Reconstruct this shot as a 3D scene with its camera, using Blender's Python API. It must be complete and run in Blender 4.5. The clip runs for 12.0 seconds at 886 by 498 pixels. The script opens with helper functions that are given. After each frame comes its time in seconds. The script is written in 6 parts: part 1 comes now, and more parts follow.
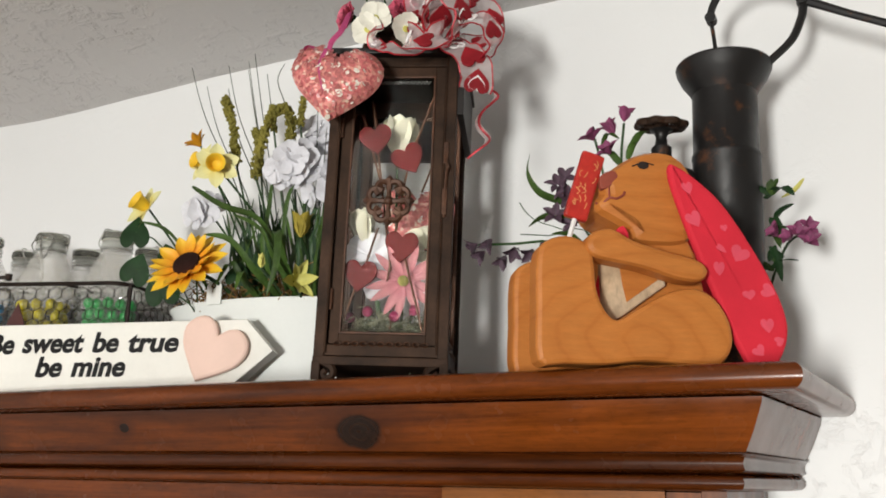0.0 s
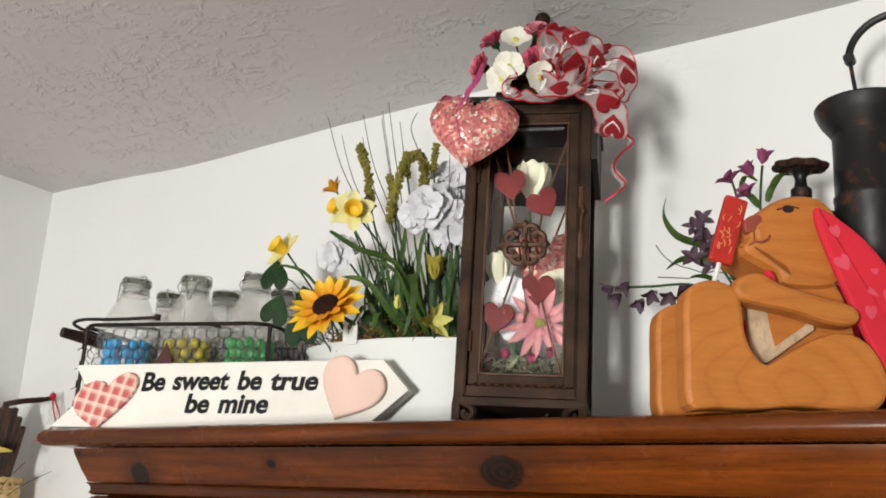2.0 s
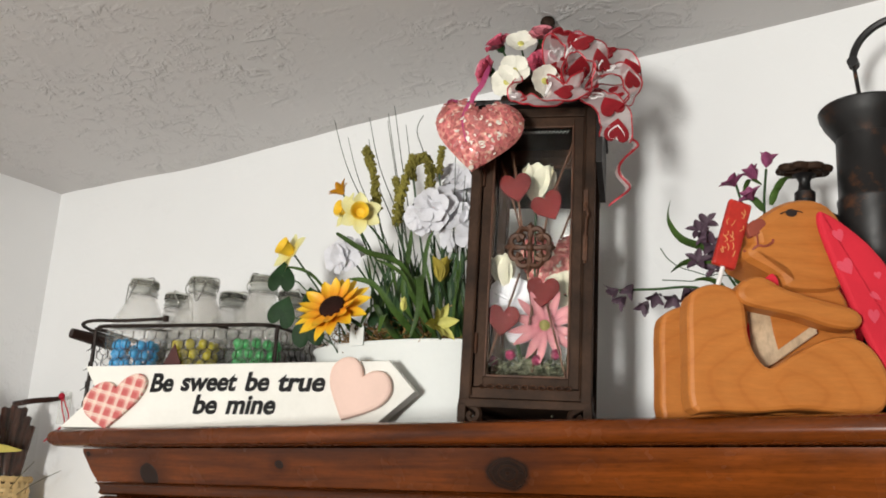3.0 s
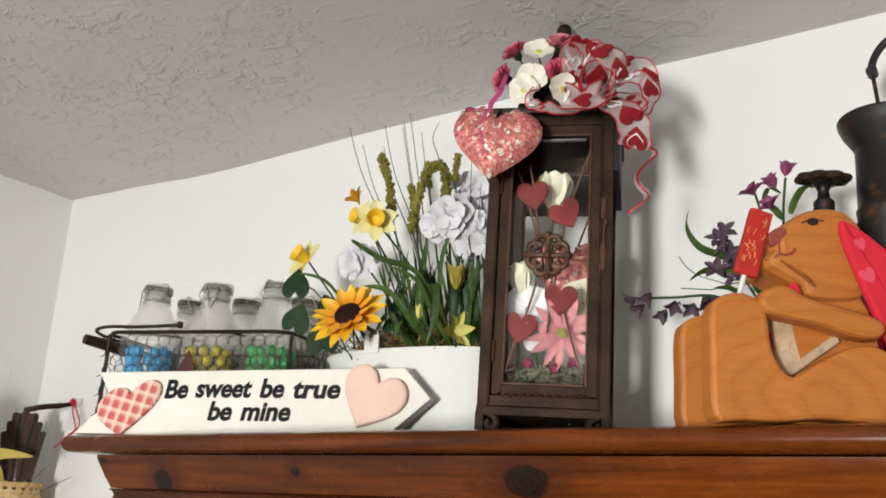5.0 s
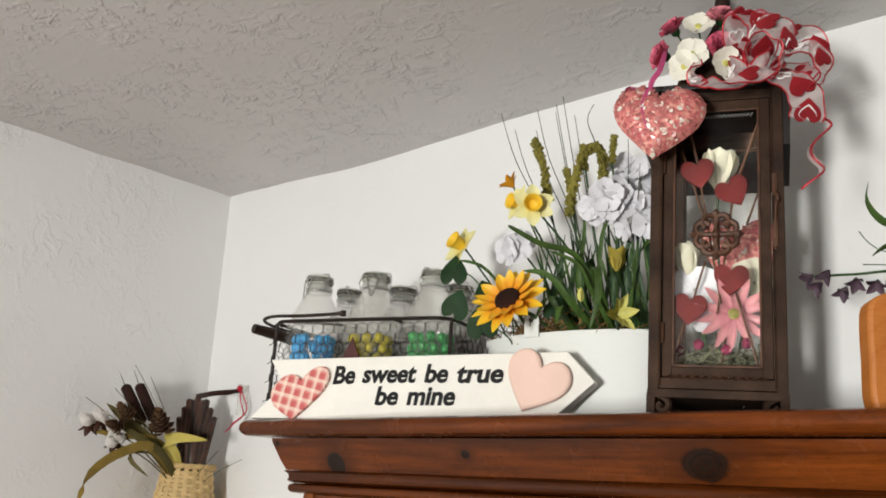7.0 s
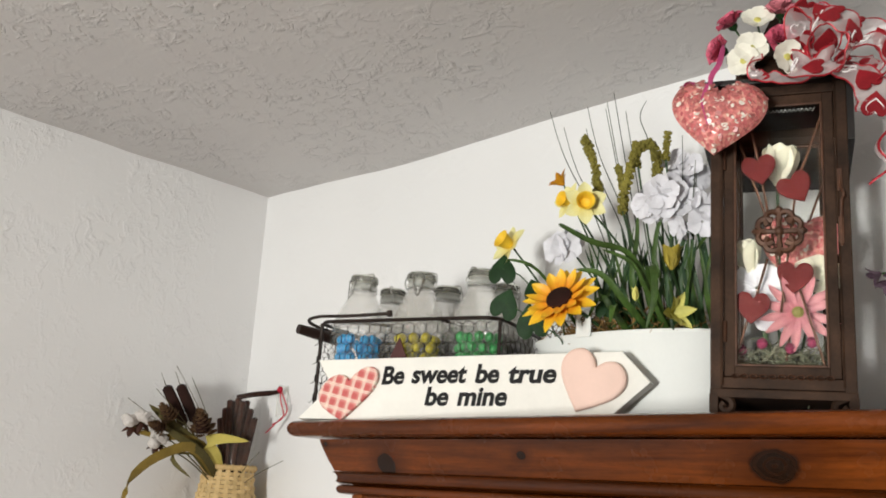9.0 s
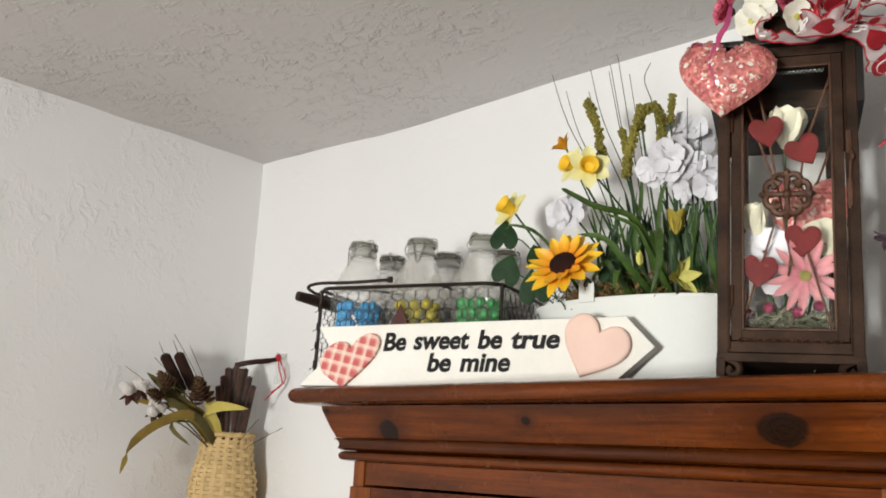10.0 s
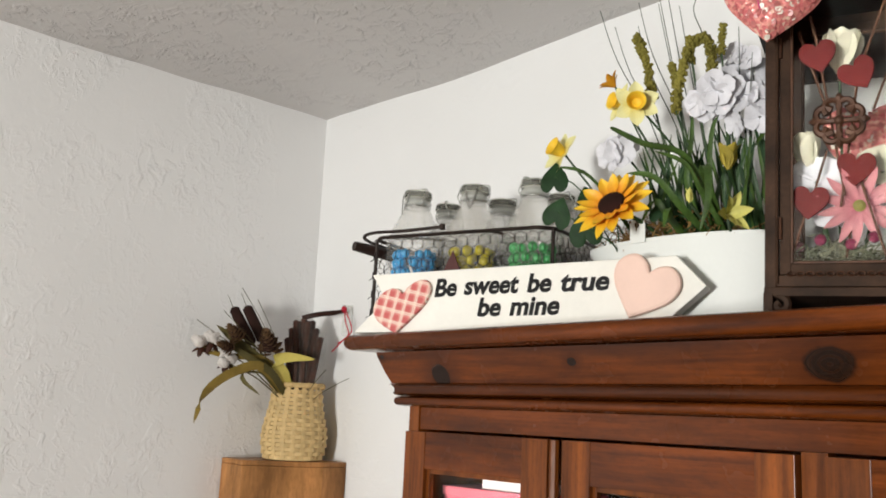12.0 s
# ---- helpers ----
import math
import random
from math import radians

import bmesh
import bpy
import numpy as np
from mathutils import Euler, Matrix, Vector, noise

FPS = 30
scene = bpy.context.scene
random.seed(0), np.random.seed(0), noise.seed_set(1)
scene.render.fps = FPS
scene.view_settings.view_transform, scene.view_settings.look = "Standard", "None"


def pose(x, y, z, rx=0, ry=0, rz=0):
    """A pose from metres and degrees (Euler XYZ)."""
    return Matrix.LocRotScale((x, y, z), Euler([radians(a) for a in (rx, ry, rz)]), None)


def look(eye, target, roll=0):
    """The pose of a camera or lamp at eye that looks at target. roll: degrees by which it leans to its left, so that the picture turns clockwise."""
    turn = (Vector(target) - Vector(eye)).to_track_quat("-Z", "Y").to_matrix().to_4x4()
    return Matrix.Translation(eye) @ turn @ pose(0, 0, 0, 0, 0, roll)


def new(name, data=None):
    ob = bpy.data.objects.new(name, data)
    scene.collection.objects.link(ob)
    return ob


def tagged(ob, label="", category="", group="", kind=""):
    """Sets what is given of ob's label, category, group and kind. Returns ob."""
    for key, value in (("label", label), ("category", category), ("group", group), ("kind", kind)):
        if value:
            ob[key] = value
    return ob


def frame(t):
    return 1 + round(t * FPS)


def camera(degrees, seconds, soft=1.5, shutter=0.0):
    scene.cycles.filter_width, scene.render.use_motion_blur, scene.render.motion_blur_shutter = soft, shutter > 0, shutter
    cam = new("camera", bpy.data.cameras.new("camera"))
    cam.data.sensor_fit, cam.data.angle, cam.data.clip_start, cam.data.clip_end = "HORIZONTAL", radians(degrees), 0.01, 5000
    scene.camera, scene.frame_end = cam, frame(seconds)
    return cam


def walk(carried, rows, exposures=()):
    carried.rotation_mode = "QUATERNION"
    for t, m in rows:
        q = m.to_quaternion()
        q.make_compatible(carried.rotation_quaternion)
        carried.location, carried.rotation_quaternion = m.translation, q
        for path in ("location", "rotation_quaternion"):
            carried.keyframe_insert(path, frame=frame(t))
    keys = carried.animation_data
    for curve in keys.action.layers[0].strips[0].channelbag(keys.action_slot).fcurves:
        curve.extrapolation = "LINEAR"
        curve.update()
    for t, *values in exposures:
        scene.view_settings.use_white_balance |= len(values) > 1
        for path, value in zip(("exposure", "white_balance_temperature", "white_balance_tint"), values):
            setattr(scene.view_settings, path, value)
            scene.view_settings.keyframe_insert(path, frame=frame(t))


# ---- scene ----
cam = camera(52.03, 12.0, soft=1.8)
# seconds, eye x y z, turn about x, y, z
ROWS = [
    (0.0, 0.0163, 0.0246, 1.8270, 104.161, -0.855, 26.076),
    (0.5, 0.0095, 0.0071, 1.8287, 103.811, -0.621, 26.979),
    (1.0, -0.0037, -0.0007, 1.8272, 104.925, -1.028, 28.054),
    (1.5, -0.0039, -0.0162, 1.8258, 107.091, -1.841, 29.756),
    (2.0, -0.0097, -0.0176, 1.8281, 106.225, -2.196, 32.011),
    (2.5, -0.0050, -0.0208, 1.8319, 106.011, -2.184, 32.355),
    (4.5, -0.0113, -0.0346, 1.8286, 106.472, -2.627, 32.399),
    (5.0, -0.0187, -0.0340, 1.8304, 106.545, -2.535, 32.482),
    (5.5, -0.0205, -0.0349, 1.8293, 106.558, -2.093, 33.013),
    (6.0, -0.0225, -0.0423, 1.8280, 107.032, -2.512, 34.185),
    (6.5, -0.0313, -0.0575, 1.8287, 106.195, -3.127, 37.395),
    (7.0, -0.0476, -0.0626, 1.8265, 105.219, -3.028, 40.659),
    (9.0, -0.0859, -0.0797, 1.8231, 105.301, -3.172, 41.891),
    (9.5, -0.0926, -0.0829, 1.8207, 105.783, -3.220, 41.889),
    (10.0, -0.1049, -0.0802, 1.8217, 103.325, -2.789, 41.384),
    (10.5, -0.1052, -0.0821, 1.8185, 103.334, -2.899, 41.929),
    (11.0, -0.0733, -0.0624, 1.8280, 102.055, -2.058, 45.948),
    (11.5, -0.0679, -0.0472, 1.8240, 101.385, -2.448, 46.049),
    (12.0, -0.0710, -0.0342, 1.8052, 100.566, -2.555, 47.271),
]
STOPS = [(0.0, -0.05), (1.5, 0.0), (5.0, 0.0), (6.0, -0.06), (6.5, -0.12), (7.0, -0.05), (8.8, 0.0), (12.0, 0.0)]
walk(cam, [(t, pose(x, y, z, a, b, c)) for t, x, y, z, a, b, c in ROWS], STOPS)

# ---- light ----
world = bpy.data.worlds.new("world")
scene.world = world
world.use_nodes = True
world.node_tree.nodes["Background"].inputs["Color"].default_value = (0.9, 0.95, 1.0, 1)
world.node_tree.nodes["Background"].inputs["Strength"].default_value = 0.3


def area_lamp(name, eye, target, sx, sy, watts, colour):
    data = bpy.data.lights.new(name, "AREA")
    data.shape, data.size, data.size_y, data.energy, data.color = "RECTANGLE", sx, sy, watts, colour
    ob = new(name, data)
    ob.matrix_world = look(eye, target)
    return ob


area_lamp("window_light", (-0.12, -1.95, 1.56), (-0.45, 1.0, 1.98), 0.30, 0.46, 71, (1.0, 0.992, 0.94))
scene.view_settings.exposure = 0.0


# ---- materials ----
class Nodes:
    """A small writer of node trees."""

    def __init__(self, name):
        self.mat = bpy.data.materials.new(name)
        self.mat.use_nodes = True
        self.tree = self.mat.node_tree
        self.bsdf = self.tree.nodes["Principled BSDF"]
        self.coord = self.add("ShaderNodeTexCoord").outputs["Object"]

    def add(self, kind, **values):
        n = self.tree.nodes.new(kind)
        for key, value in values.items():
            n.inputs[key.replace("_", " ")].default_value = value
        return n

    def join(self, a, b):
        self.tree.links.new(a, b)

    def mapped(self, scale=(1, 1, 1), loc=(0, 0, 0), rot=(0, 0, 0)):
        n = self.add("ShaderNodeMapping", Scale=scale, Location=loc, Rotation=rot)
        self.join(self.coord, n.inputs["Vector"])
        return n.outputs["Vector"]

    def noise(self, scale, detail=4.0, rough=0.55, vec=None, distort=0.0):
        n = self.add("ShaderNodeTexNoise", Scale=scale, Detail=detail, Roughness=rough, Distortion=distort)
        self.join(vec or self.coord, n.inputs["Vector"])
        return n.outputs["Fac"]

    def ramp(self, fac, stops):
        n = self.add("ShaderNodeValToRGB")
        while len(n.color_ramp.elements) < len(stops):
            n.color_ramp.elements.new(0.5)
        for e, (p, c) in zip(n.color_ramp.elements, stops):
            e.position = p
            e.color = (*c, 1) if isinstance(c, tuple) else (c, c, c, 1)
        self.join(fac, n.inputs["Fac"])
        return n.outputs["Color"]

    def mix(self, fac, a, b, blend="MIX"):
        n = self.add("ShaderNodeMix")
        n.data_type, n.blend_type = "RGBA", blend
        for v, k in ((fac, 0), (a, 6), (b, 7)):
            s = n.inputs[k]
            if isinstance(v, (int, float)):
                s.default_value = v if k == 0 else (v, v, v, 1)
            elif isinstance(v, tuple):
                s.default_value = (*v, 1)
            else:
                self.join(v, s)
        return n.outputs[2]

    def math(self, op, a, b=0.0):
        n = self.add("ShaderNodeMath")
        n.operation = op
        for v, s in ((a, n.inputs[0]), (b, n.inputs[1])):
            if isinstance(v, (int, float)):
                s.default_value = v
            else:
                self.join(v, s)
        return n.outputs[0]

    def bump(self, height, strength=0.3, distance=0.002, below=None):
        n = self.add("ShaderNodeBump", Strength=strength, Distance=distance)
        self.join(height, n.inputs["Height"])
        if below:
            self.join(below, n.inputs["Normal"])
        return n.outputs["Normal"]

    def done(self, colour=None, rough=0.5, metal=0.0, normal=None, **more):
        b = self.bsdf
        for v, key in ((colour, "Base Color"), (rough, "Roughness"), (metal, "Metallic"), (normal, "Normal")):
            if v is None:
                continue
            if isinstance(v, (int, float)):
                b.inputs[key].default_value = v
            elif isinstance(v, tuple):
                b.inputs[key].default_value = (*v, 1)
            else:
                self.join(v, b.inputs[key])
        for key, v in more.items():
            b.inputs[key.replace("_", " ")].default_value = v
        return self.mat


def plain(name, colour, rough=0.6, metal=0.0, vary=0.18, fine=220.0, coarse=18.0, bump=0.15, dist=0.0006, **more):
    """A surface with grain and larger stains about one colour."""
    n = Nodes(name)
    dark = tuple(c * (1 - vary) for c in colour)
    light = tuple(min(1.0, c * (1 + vary)) for c in colour)
    big = n.ramp(n.noise(coarse, 3), [(0.3, dark), (0.7, light)])
    small = n.ramp(n.noise(fine, 3), [(0.25, 1 - vary * 0.7), (0.75, 1.0)])
    r = n.add("ShaderNodeObjectInfo").outputs["Random"]
    tone = n.ramp(r, [(0.0, 1 - vary * 0.6), (1.0, 1.0)])
    col = n.mix(1.0, n.mix(1.0, big, small, "MULTIPLY"), tone, "MULTIPLY")
    if rough >= 0.4 and metal < 0.2 and "Specular_IOR_Level" not in more:
        more["Specular_IOR_Level"] = 0.22
    return n.done(col, rough, metal, n.bump(n.noise(fine, 4), bump, dist), **more)


def plaster(name, colour, flake, strength, sparse):
    """Hand-trowelled plaster: broad swells and scattered soft raised dabs over a fine grain."""
    n = Nodes(name)
    swell = n.noise(6.0, 3, 0.5)
    dabs = n.ramp(n.noise(flake, 5, 0.62, n.mapped((1.0, 1.3, 1.0)), 0.5), [(sparse, 0.0), (sparse + 0.10, 1.0)])
    small = n.ramp(n.noise(flake * 2.3, 4, 0.6, None, 0.8), [(sparse + 0.01, 0.0), (sparse + 0.12, 1.0)])
    where = n.ramp(n.noise(5.5, 3), [(0.42, 0.05), (0.60, 1.0)])
    relief = n.math("MULTIPLY", n.math("ADD", dabs, n.math("MULTIPLY", small, 0.55)), where)
    grain = n.noise(flake * 7, 3, 0.6)
    height = n.math("ADD", relief, n.math("ADD", n.math("MULTIPLY", grain, 0.10), n.math("MULTIPLY", swell, 1.2)))
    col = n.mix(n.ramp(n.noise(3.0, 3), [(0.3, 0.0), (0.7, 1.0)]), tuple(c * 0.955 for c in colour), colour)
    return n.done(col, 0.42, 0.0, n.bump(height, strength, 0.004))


def wood(name, dark, light, scale=(3, 40, 40), rough=0.23, knots=(), coat=0.4, ring=1.0):
    """Varnished board with long streaks of grain; knots: x, z, half length, half height."""
    n = Nodes(name)
    sep = n.add("ShaderNodeSeparateXYZ")
    n.join(n.coord, sep.inputs[0])
    grain = n.noise(1.0, 6, 0.62, n.mapped(scale), 0.9 * ring)
    streak = n.noise(1.0, 4, 0.6, n.mapped(tuple(c * 0.45 for c in scale), (3, 1, 7)), 0.5 * ring)
    fine = n.noise(1.0, 3, 0.7, n.mapped(tuple(c * 5 for c in scale)))
    mid = tuple((a * 0.45 + b * 0.55) for a, b in zip(dark, light))
    col = n.ramp(grain, [(0.28, dark), (0.46, mid), (0.68, light)])
    col = n.mix(1.0, col, n.ramp(streak, [(0.34, 0.62), (0.52, 0.95), (0.68, 1.12)]), "MULTIPLY")
    col = n.mix(1.0, col, n.ramp(fine, [(0.3, 0.70), (0.7, 1.06)]), "MULTIPLY")
    col = n.mix(1.0, col, n.ramp(n.noise(260.0, 3, 0.7, n.mapped((0.35, 1, 1) if scale[0] < scale[2] else (1, 1, 0.35))), [(0.30, 0.80), (0.52, 1.0)]), "MULTIPLY")
    col = n.mix(1.0, col, n.ramp(n.noise(1.0, 4, 0.6, n.mapped(tuple(2.0 + c * 0.16 for c in scale), (5, 2, 1)), 1.2), [(0.30, 0.50), (0.48, 0.92), (0.68, 1.25)]), "MULTIPLY")
    for x, z, a, h in knots:
        wob = n.math("MULTIPLY", n.math("SUBTRACT", n.noise(55.0, 3), 0.5), 0.45)
        dx = n.math("DIVIDE", n.math("SUBTRACT", sep.outputs[0], x), a)
        dz = n.math("DIVIDE", n.math("SUBTRACT", sep.outputs[2], z), h)
        d = n.math("SQRT", n.math("ADD", n.math("MULTIPLY", dx, dx), n.math("MULTIPLY", dz, dz)))
        d = n.math("ADD", d, wob)
        halo = n.math("MULTIPLY", n.ramp(n.math("DIVIDE", d, 3.0), [(0.33, 1.0), (0.95, 0.0)]), 0.55)
        col = n.mix(halo, col, tuple(c * 0.5 for c in dark))
        rings = n.math("MULTIPLY", n.math("ADD", n.math("SINE", n.math("MULTIPLY", d, 19.0)), 1.0), 0.16)
        heartwood = n.mix(rings, (0.010, 0.0035, 0.0015), (0.032, 0.010, 0.003))
        col = n.mix(n.ramp(d, [(0.82, 1.0), (1.0, 0.0)]), col, heartwood)
    nor = n.bump(fine, 0.08, 0.0005)
    return n.done(col, n.ramp(n.noise(25.0, 3), [(0.3, rough * 0.8), (0.7, rough * 1.3)]), 0.0, nor, Coat_Weight=coat * 0.38, Coat_Roughness=0.14, Specular_IOR_Level=0.18)


def glass(name, colour=(1, 1, 1), rough=0.02):
    n = Nodes(name)
    return n.done(colour, rough, 0.0, n.bump(n.noise(35.0, 2), 0.05, 0.001), Transmission_Weight=1.0, IOR=1.45)


WALL = plaster("painted_plaster", (0.85, 0.85, 0.85), 22.0, 0.20, 0.55)
WALL_FAR = plaster("bounce_cut_plaster", (0.40, 0.37, 0.33), 22.0, 0.20, 0.55)
WALL_ROUGH = plaster("trowelled_plaster", (0.81, 0.805, 0.805), 26.0, 0.36, 0.52)
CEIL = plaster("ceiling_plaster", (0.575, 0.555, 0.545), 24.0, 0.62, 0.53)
FLOOR = wood("floor_boards", (0.20, 0.12, 0.06), (0.36, 0.24, 0.14), (2, 22, 22), 0.4)
PINE = wood("varnished_pine", (0.052, 0.0112, 0.0018), (0.195, 0.046, 0.0070), (2.2, 44, 44))
PINE_FRIEZE = wood("varnished_pine_with_knots", (0.051, 0.0104, 0.0016), (0.205, 0.0490, 0.0068), (2.2, 40, 40),
                   knots=((-0.950, 1.860, 0.0175, 0.0155), (-0.728, 1.874, 0.0070, 0.0050), (-0.436, 1.868, 0.0265, 0.0165), (-1.062, 1.885, 0.004, 0.003)))
PINE_STILE = wood("varnished_pine_upright", (0.072, 0.0170, 0.0030), (0.275, 0.075, 0.0120), (44, 44, 2.0), 0.34)
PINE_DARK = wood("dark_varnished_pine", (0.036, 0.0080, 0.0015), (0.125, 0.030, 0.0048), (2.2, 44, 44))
PINE_ORANGE = wood("orange_varnished_pine", (0.20, 0.060, 0.012), (0.42, 0.145, 0.030), (2.2, 40, 40), 0.35)
OAK = wood("honey_wood", (0.44, 0.195, 0.066), (0.54, 0.25, 0.088), (20, 20, 3), 0.4, coat=0.15)
WHITE_PAINT = plain("white_painted_wood", (0.86, 0.84, 0.78), 0.55, vary=0.05, coarse=14, fine=160)
WHITE_ENAMEL = plain("white_enamel", (0.85, 0.865, 0.84), 0.5, vary=0.03, coarse=9, bump=0.04)
BLACK_INK = plain("black_lettering", (0.012, 0.011, 0.012), 0.55, vary=0.2)
RUST = plain("rusty_brown_metal", (0.050, 0.0255, 0.0145), 0.66, 0.15, vary=0.5, coarse=28, fine=260, bump=0.4)
RUST_LIGHT = plain("worn_copper_edge", (0.098, 0.040, 0.019), 0.55, 0.3, vary=0.45, coarse=40, fine=260, bump=0.3)
DARK_BOARD = plain("black_brown_metal", (0.012, 0.009, 0.008), 0.5, 0.2, vary=0.3)
WIRE = plain("dark_wire", (0.035, 0.022, 0.017), 0.5, 0.5, vary=0.4, coarse=60)
GLASS = glass("window_glass")
# Dusty panes, tinted further to paint in shade inside and behind the lantern
DIM_DUSTY_GLASS = glass("dimmed_dusty_lantern_glass", (0.79, 0.795, 0.78), 0.03)
DIM_DUSTY_GLASS.node_tree.nodes["Principled BSDF"].inputs["IOR"].default_value = 1.22
GLASS.node_tree.nodes["Principled BSDF"].inputs["IOR"].default_value = 1.22


# ---- shape helpers ----
TOP = 1.918   # top of the pine cabinet
UP = Vector((0, 0, 1))


def part(name, bm, material, parent=None, label="", smooth=False, m=None):
    """Links a bmesh as one mesh object under a thing or a part."""
    me = bpy.data.meshes.new(name)
    bmesh.ops.recalc_face_normals(bm, faces=bm.faces)
    bm.to_mesh(me)
    bm.free()
    for mat in (material if isinstance(material, (list, tuple)) else [material]):
        me.materials.append(mat)
    if smooth:
        me.polygons.foreach_set("use_smooth", [True] * len(me.polygons))
        me.set_sharp_from_angle(angle=radians(42))
    return placed(name, me, parent, label, m)


def placed(name, me, parent=None, label="", m=None):
    ob = new(name, me)
    if parent is not None:
        ob.parent = parent
    if m is not None:
        ob.matrix_basis = m
    if label:
        tagged(ob, label)
    return ob


def mesh_of(bm, name, material, smooth=True):
    """A mesh to be shared by alike pieces."""
    me = bpy.data.meshes.new(name)
    bmesh.ops.recalc_face_normals(bm, faces=bm.faces)
    bm.to_mesh(me)
    bm.free()
    me.materials.append(material)
    if smooth:
        me.polygons.foreach_set("use_smooth", [True] * len(me.polygons))
    return me


def leaning(place, degrees, x, y):
    """The same pose, tipped sideways about the level direction x, y."""
    at_ = place.to_translation()
    return Matrix.Translation(at_) @ Matrix.Rotation(radians(degrees), 4, Vector((x, y, 0)).normalized()) @ Matrix.Translation(-at_) @ place


def thing(name, label, category, m=None, group="", kind=""):
    ob = new(name)
    ob.empty_display_size = 0.02
    if m is not None:
        ob.matrix_basis = m
    return tagged(ob, label, category, group, kind)


def box(x0, x1, y0, y1, z0, z1, bevel=0.0, bm=None):
    bm = bm or bmesh.new()
    got = bmesh.ops.create_cube(bm, size=1.0, matrix=Matrix.Translation(((x0 + x1) / 2, (y0 + y1) / 2, (z0 + z1) / 2)) @ Matrix.Diagonal((x1 - x0, y1 - y0, z1 - z0, 1)))
    if bevel:
        edges = list({e for v in got["verts"] for e in v.link_edges})
        bmesh.ops.bevel(bm, geom=edges, offset=bevel, segments=2, affect="EDGES", profile=0.6)
    return bm


def smooth_line(pts, steps, closed=False):
    """Catmull-Rom through the points."""
    pts = [Vector(p) for p in pts]
    n, out = len(pts), []
    for i in range(n if closed else n - 1):
        if closed:
            p0, p1, p2, p3 = (pts[(i + k) % n] for k in (-1, 0, 1, 2))
        else:
            p0, p1, p2, p3 = pts[max(i - 1, 0)], pts[i], pts[i + 1], pts[min(i + 2, n - 1)]
        for s in range(steps):
            t = s / steps
            out.append(0.5 * (2 * p1 + (p2 - p0) * t + (2 * p0 - 5 * p1 + 4 * p2 - p3) * t * t + (3 * p1 - p0 - 3 * p2 + p3) * t ** 3))
    if not closed:
        out.append(pts[-1])
    return out


def skin(bm, rings, closed_ring=True, caps=True, mat=0):
    """Faces between rings of equal length."""
    vs = [[bm.verts.new(p) for p in ring] for ring in rings]
    n = len(vs[0])
    for a, b in zip(vs, vs[1:]):
        for i in range(n if closed_ring else n - 1):
            j = (i + 1) % n
            bm.faces.new((a[i], a[j], b[j], b[i])).material_index = mat
    if caps and closed_ring and n > 2:
        bm.faces.new(vs[0][::-1]).material_index = mat
        bm.faces.new(vs[-1]).material_index = mat
    return vs


def tube(pts, r, seg=6, bm=None, closed=False, mat=0):
    bm = bm or bmesh.new()
    pts = [Vector(p) for p in pts]
    n = len(pts)
    rings, side = [], None
    for i, p in enumerate(pts):
        a = pts[i - 1] if (i or closed) else pts[0]
        b = pts[(i + 1) % n] if (i < n - 1 or closed) else pts[-1]
        d = (b - a).normalized() if (b - a).length > 1e-9 else Vector((0, 0, 1))
        if side is None:
            side = d.orthogonal().normalized()
        side = (side - d * side.dot(d)).normalized()
        other = d.cross(side)
        rr = r[i] if isinstance(r, (list, tuple)) else r
        rings.append([p + (side * math.cos(2 * math.pi * k / seg) + other * math.sin(2 * math.pi * k / seg)) * rr for k in range(seg)])
    if closed:
        rings.append(rings[0])
        skin(bm, rings, caps=False, mat=mat)
        bmesh.ops.remove_doubles(bm, verts=bm.verts, dist=1e-7)
    else:
        skin(bm, rings, mat=mat)
    return bm


def lathe(profile, seg=32, bm=None, sx=1.0, sy=1.0, c=(0, 0, 0), mat=0, caps=True):
    """profile: radius, height; sx, sy stretch it into an oval."""
    bm = bm or bmesh.new()
    rings = [[(c[0] + r * sx * math.cos(2 * math.pi * k / seg), c[1] + r * sy * math.sin(2 * math.pi * k / seg), c[2] + z) for k in range(seg)] for r, z in profile]
    skin(bm, rings, mat=mat, caps=caps)
    return bm


def plate(outline, w0, w1, bevel=0.0, bm=None, mat=0, axes="xz"):
    """A board cut to the outline, with rounded rims; its thickness runs from w0 to w1 along y (axes xz) or z (axes xy)."""
    bm = bm or bmesh.new()
    pts = [Vector((p[0], p[1])) for p in outline]
    n = len(pts)
    area = sum(pts[i].x * pts[(i + 1) % n].y - pts[(i + 1) % n].x * pts[i].y for i in range(n))
    if area < 0:
        pts.reverse()

    def inset(d):
        out = []
        for i in range(n):
            t1 = (pts[i] - pts[i - 1]).normalized()
            t2 = (pts[(i + 1) % n] - pts[i]).normalized()
            t = (t1 + t2).normalized() if (t1 + t2).length > 1e-6 else t2
            out.append(pts[i] + Vector((-t.y, t.x)) * d)
        return out

    def ring(d, w):
        return [(p.x, w, p.y) if axes == "xz" else (p.x, p.y, w) for p in (inset(d) if d else pts)]
    b = min(bevel, abs(w1 - w0) * 0.49)
    s = 1 if w1 > w0 else -1
    if b > 0:
        rings = [ring(b, w0), ring(b * 0.3, w0 + s * b * 0.3), ring(0, w0 + s * b), ring(0, w1 - s * b), ring(b * 0.3, w1 - s * b * 0.3), ring(b, w1)]
    else:
        rings = [ring(0, w0), ring(0, w1)]
    skin(bm, rings, mat=mat)
    return bm


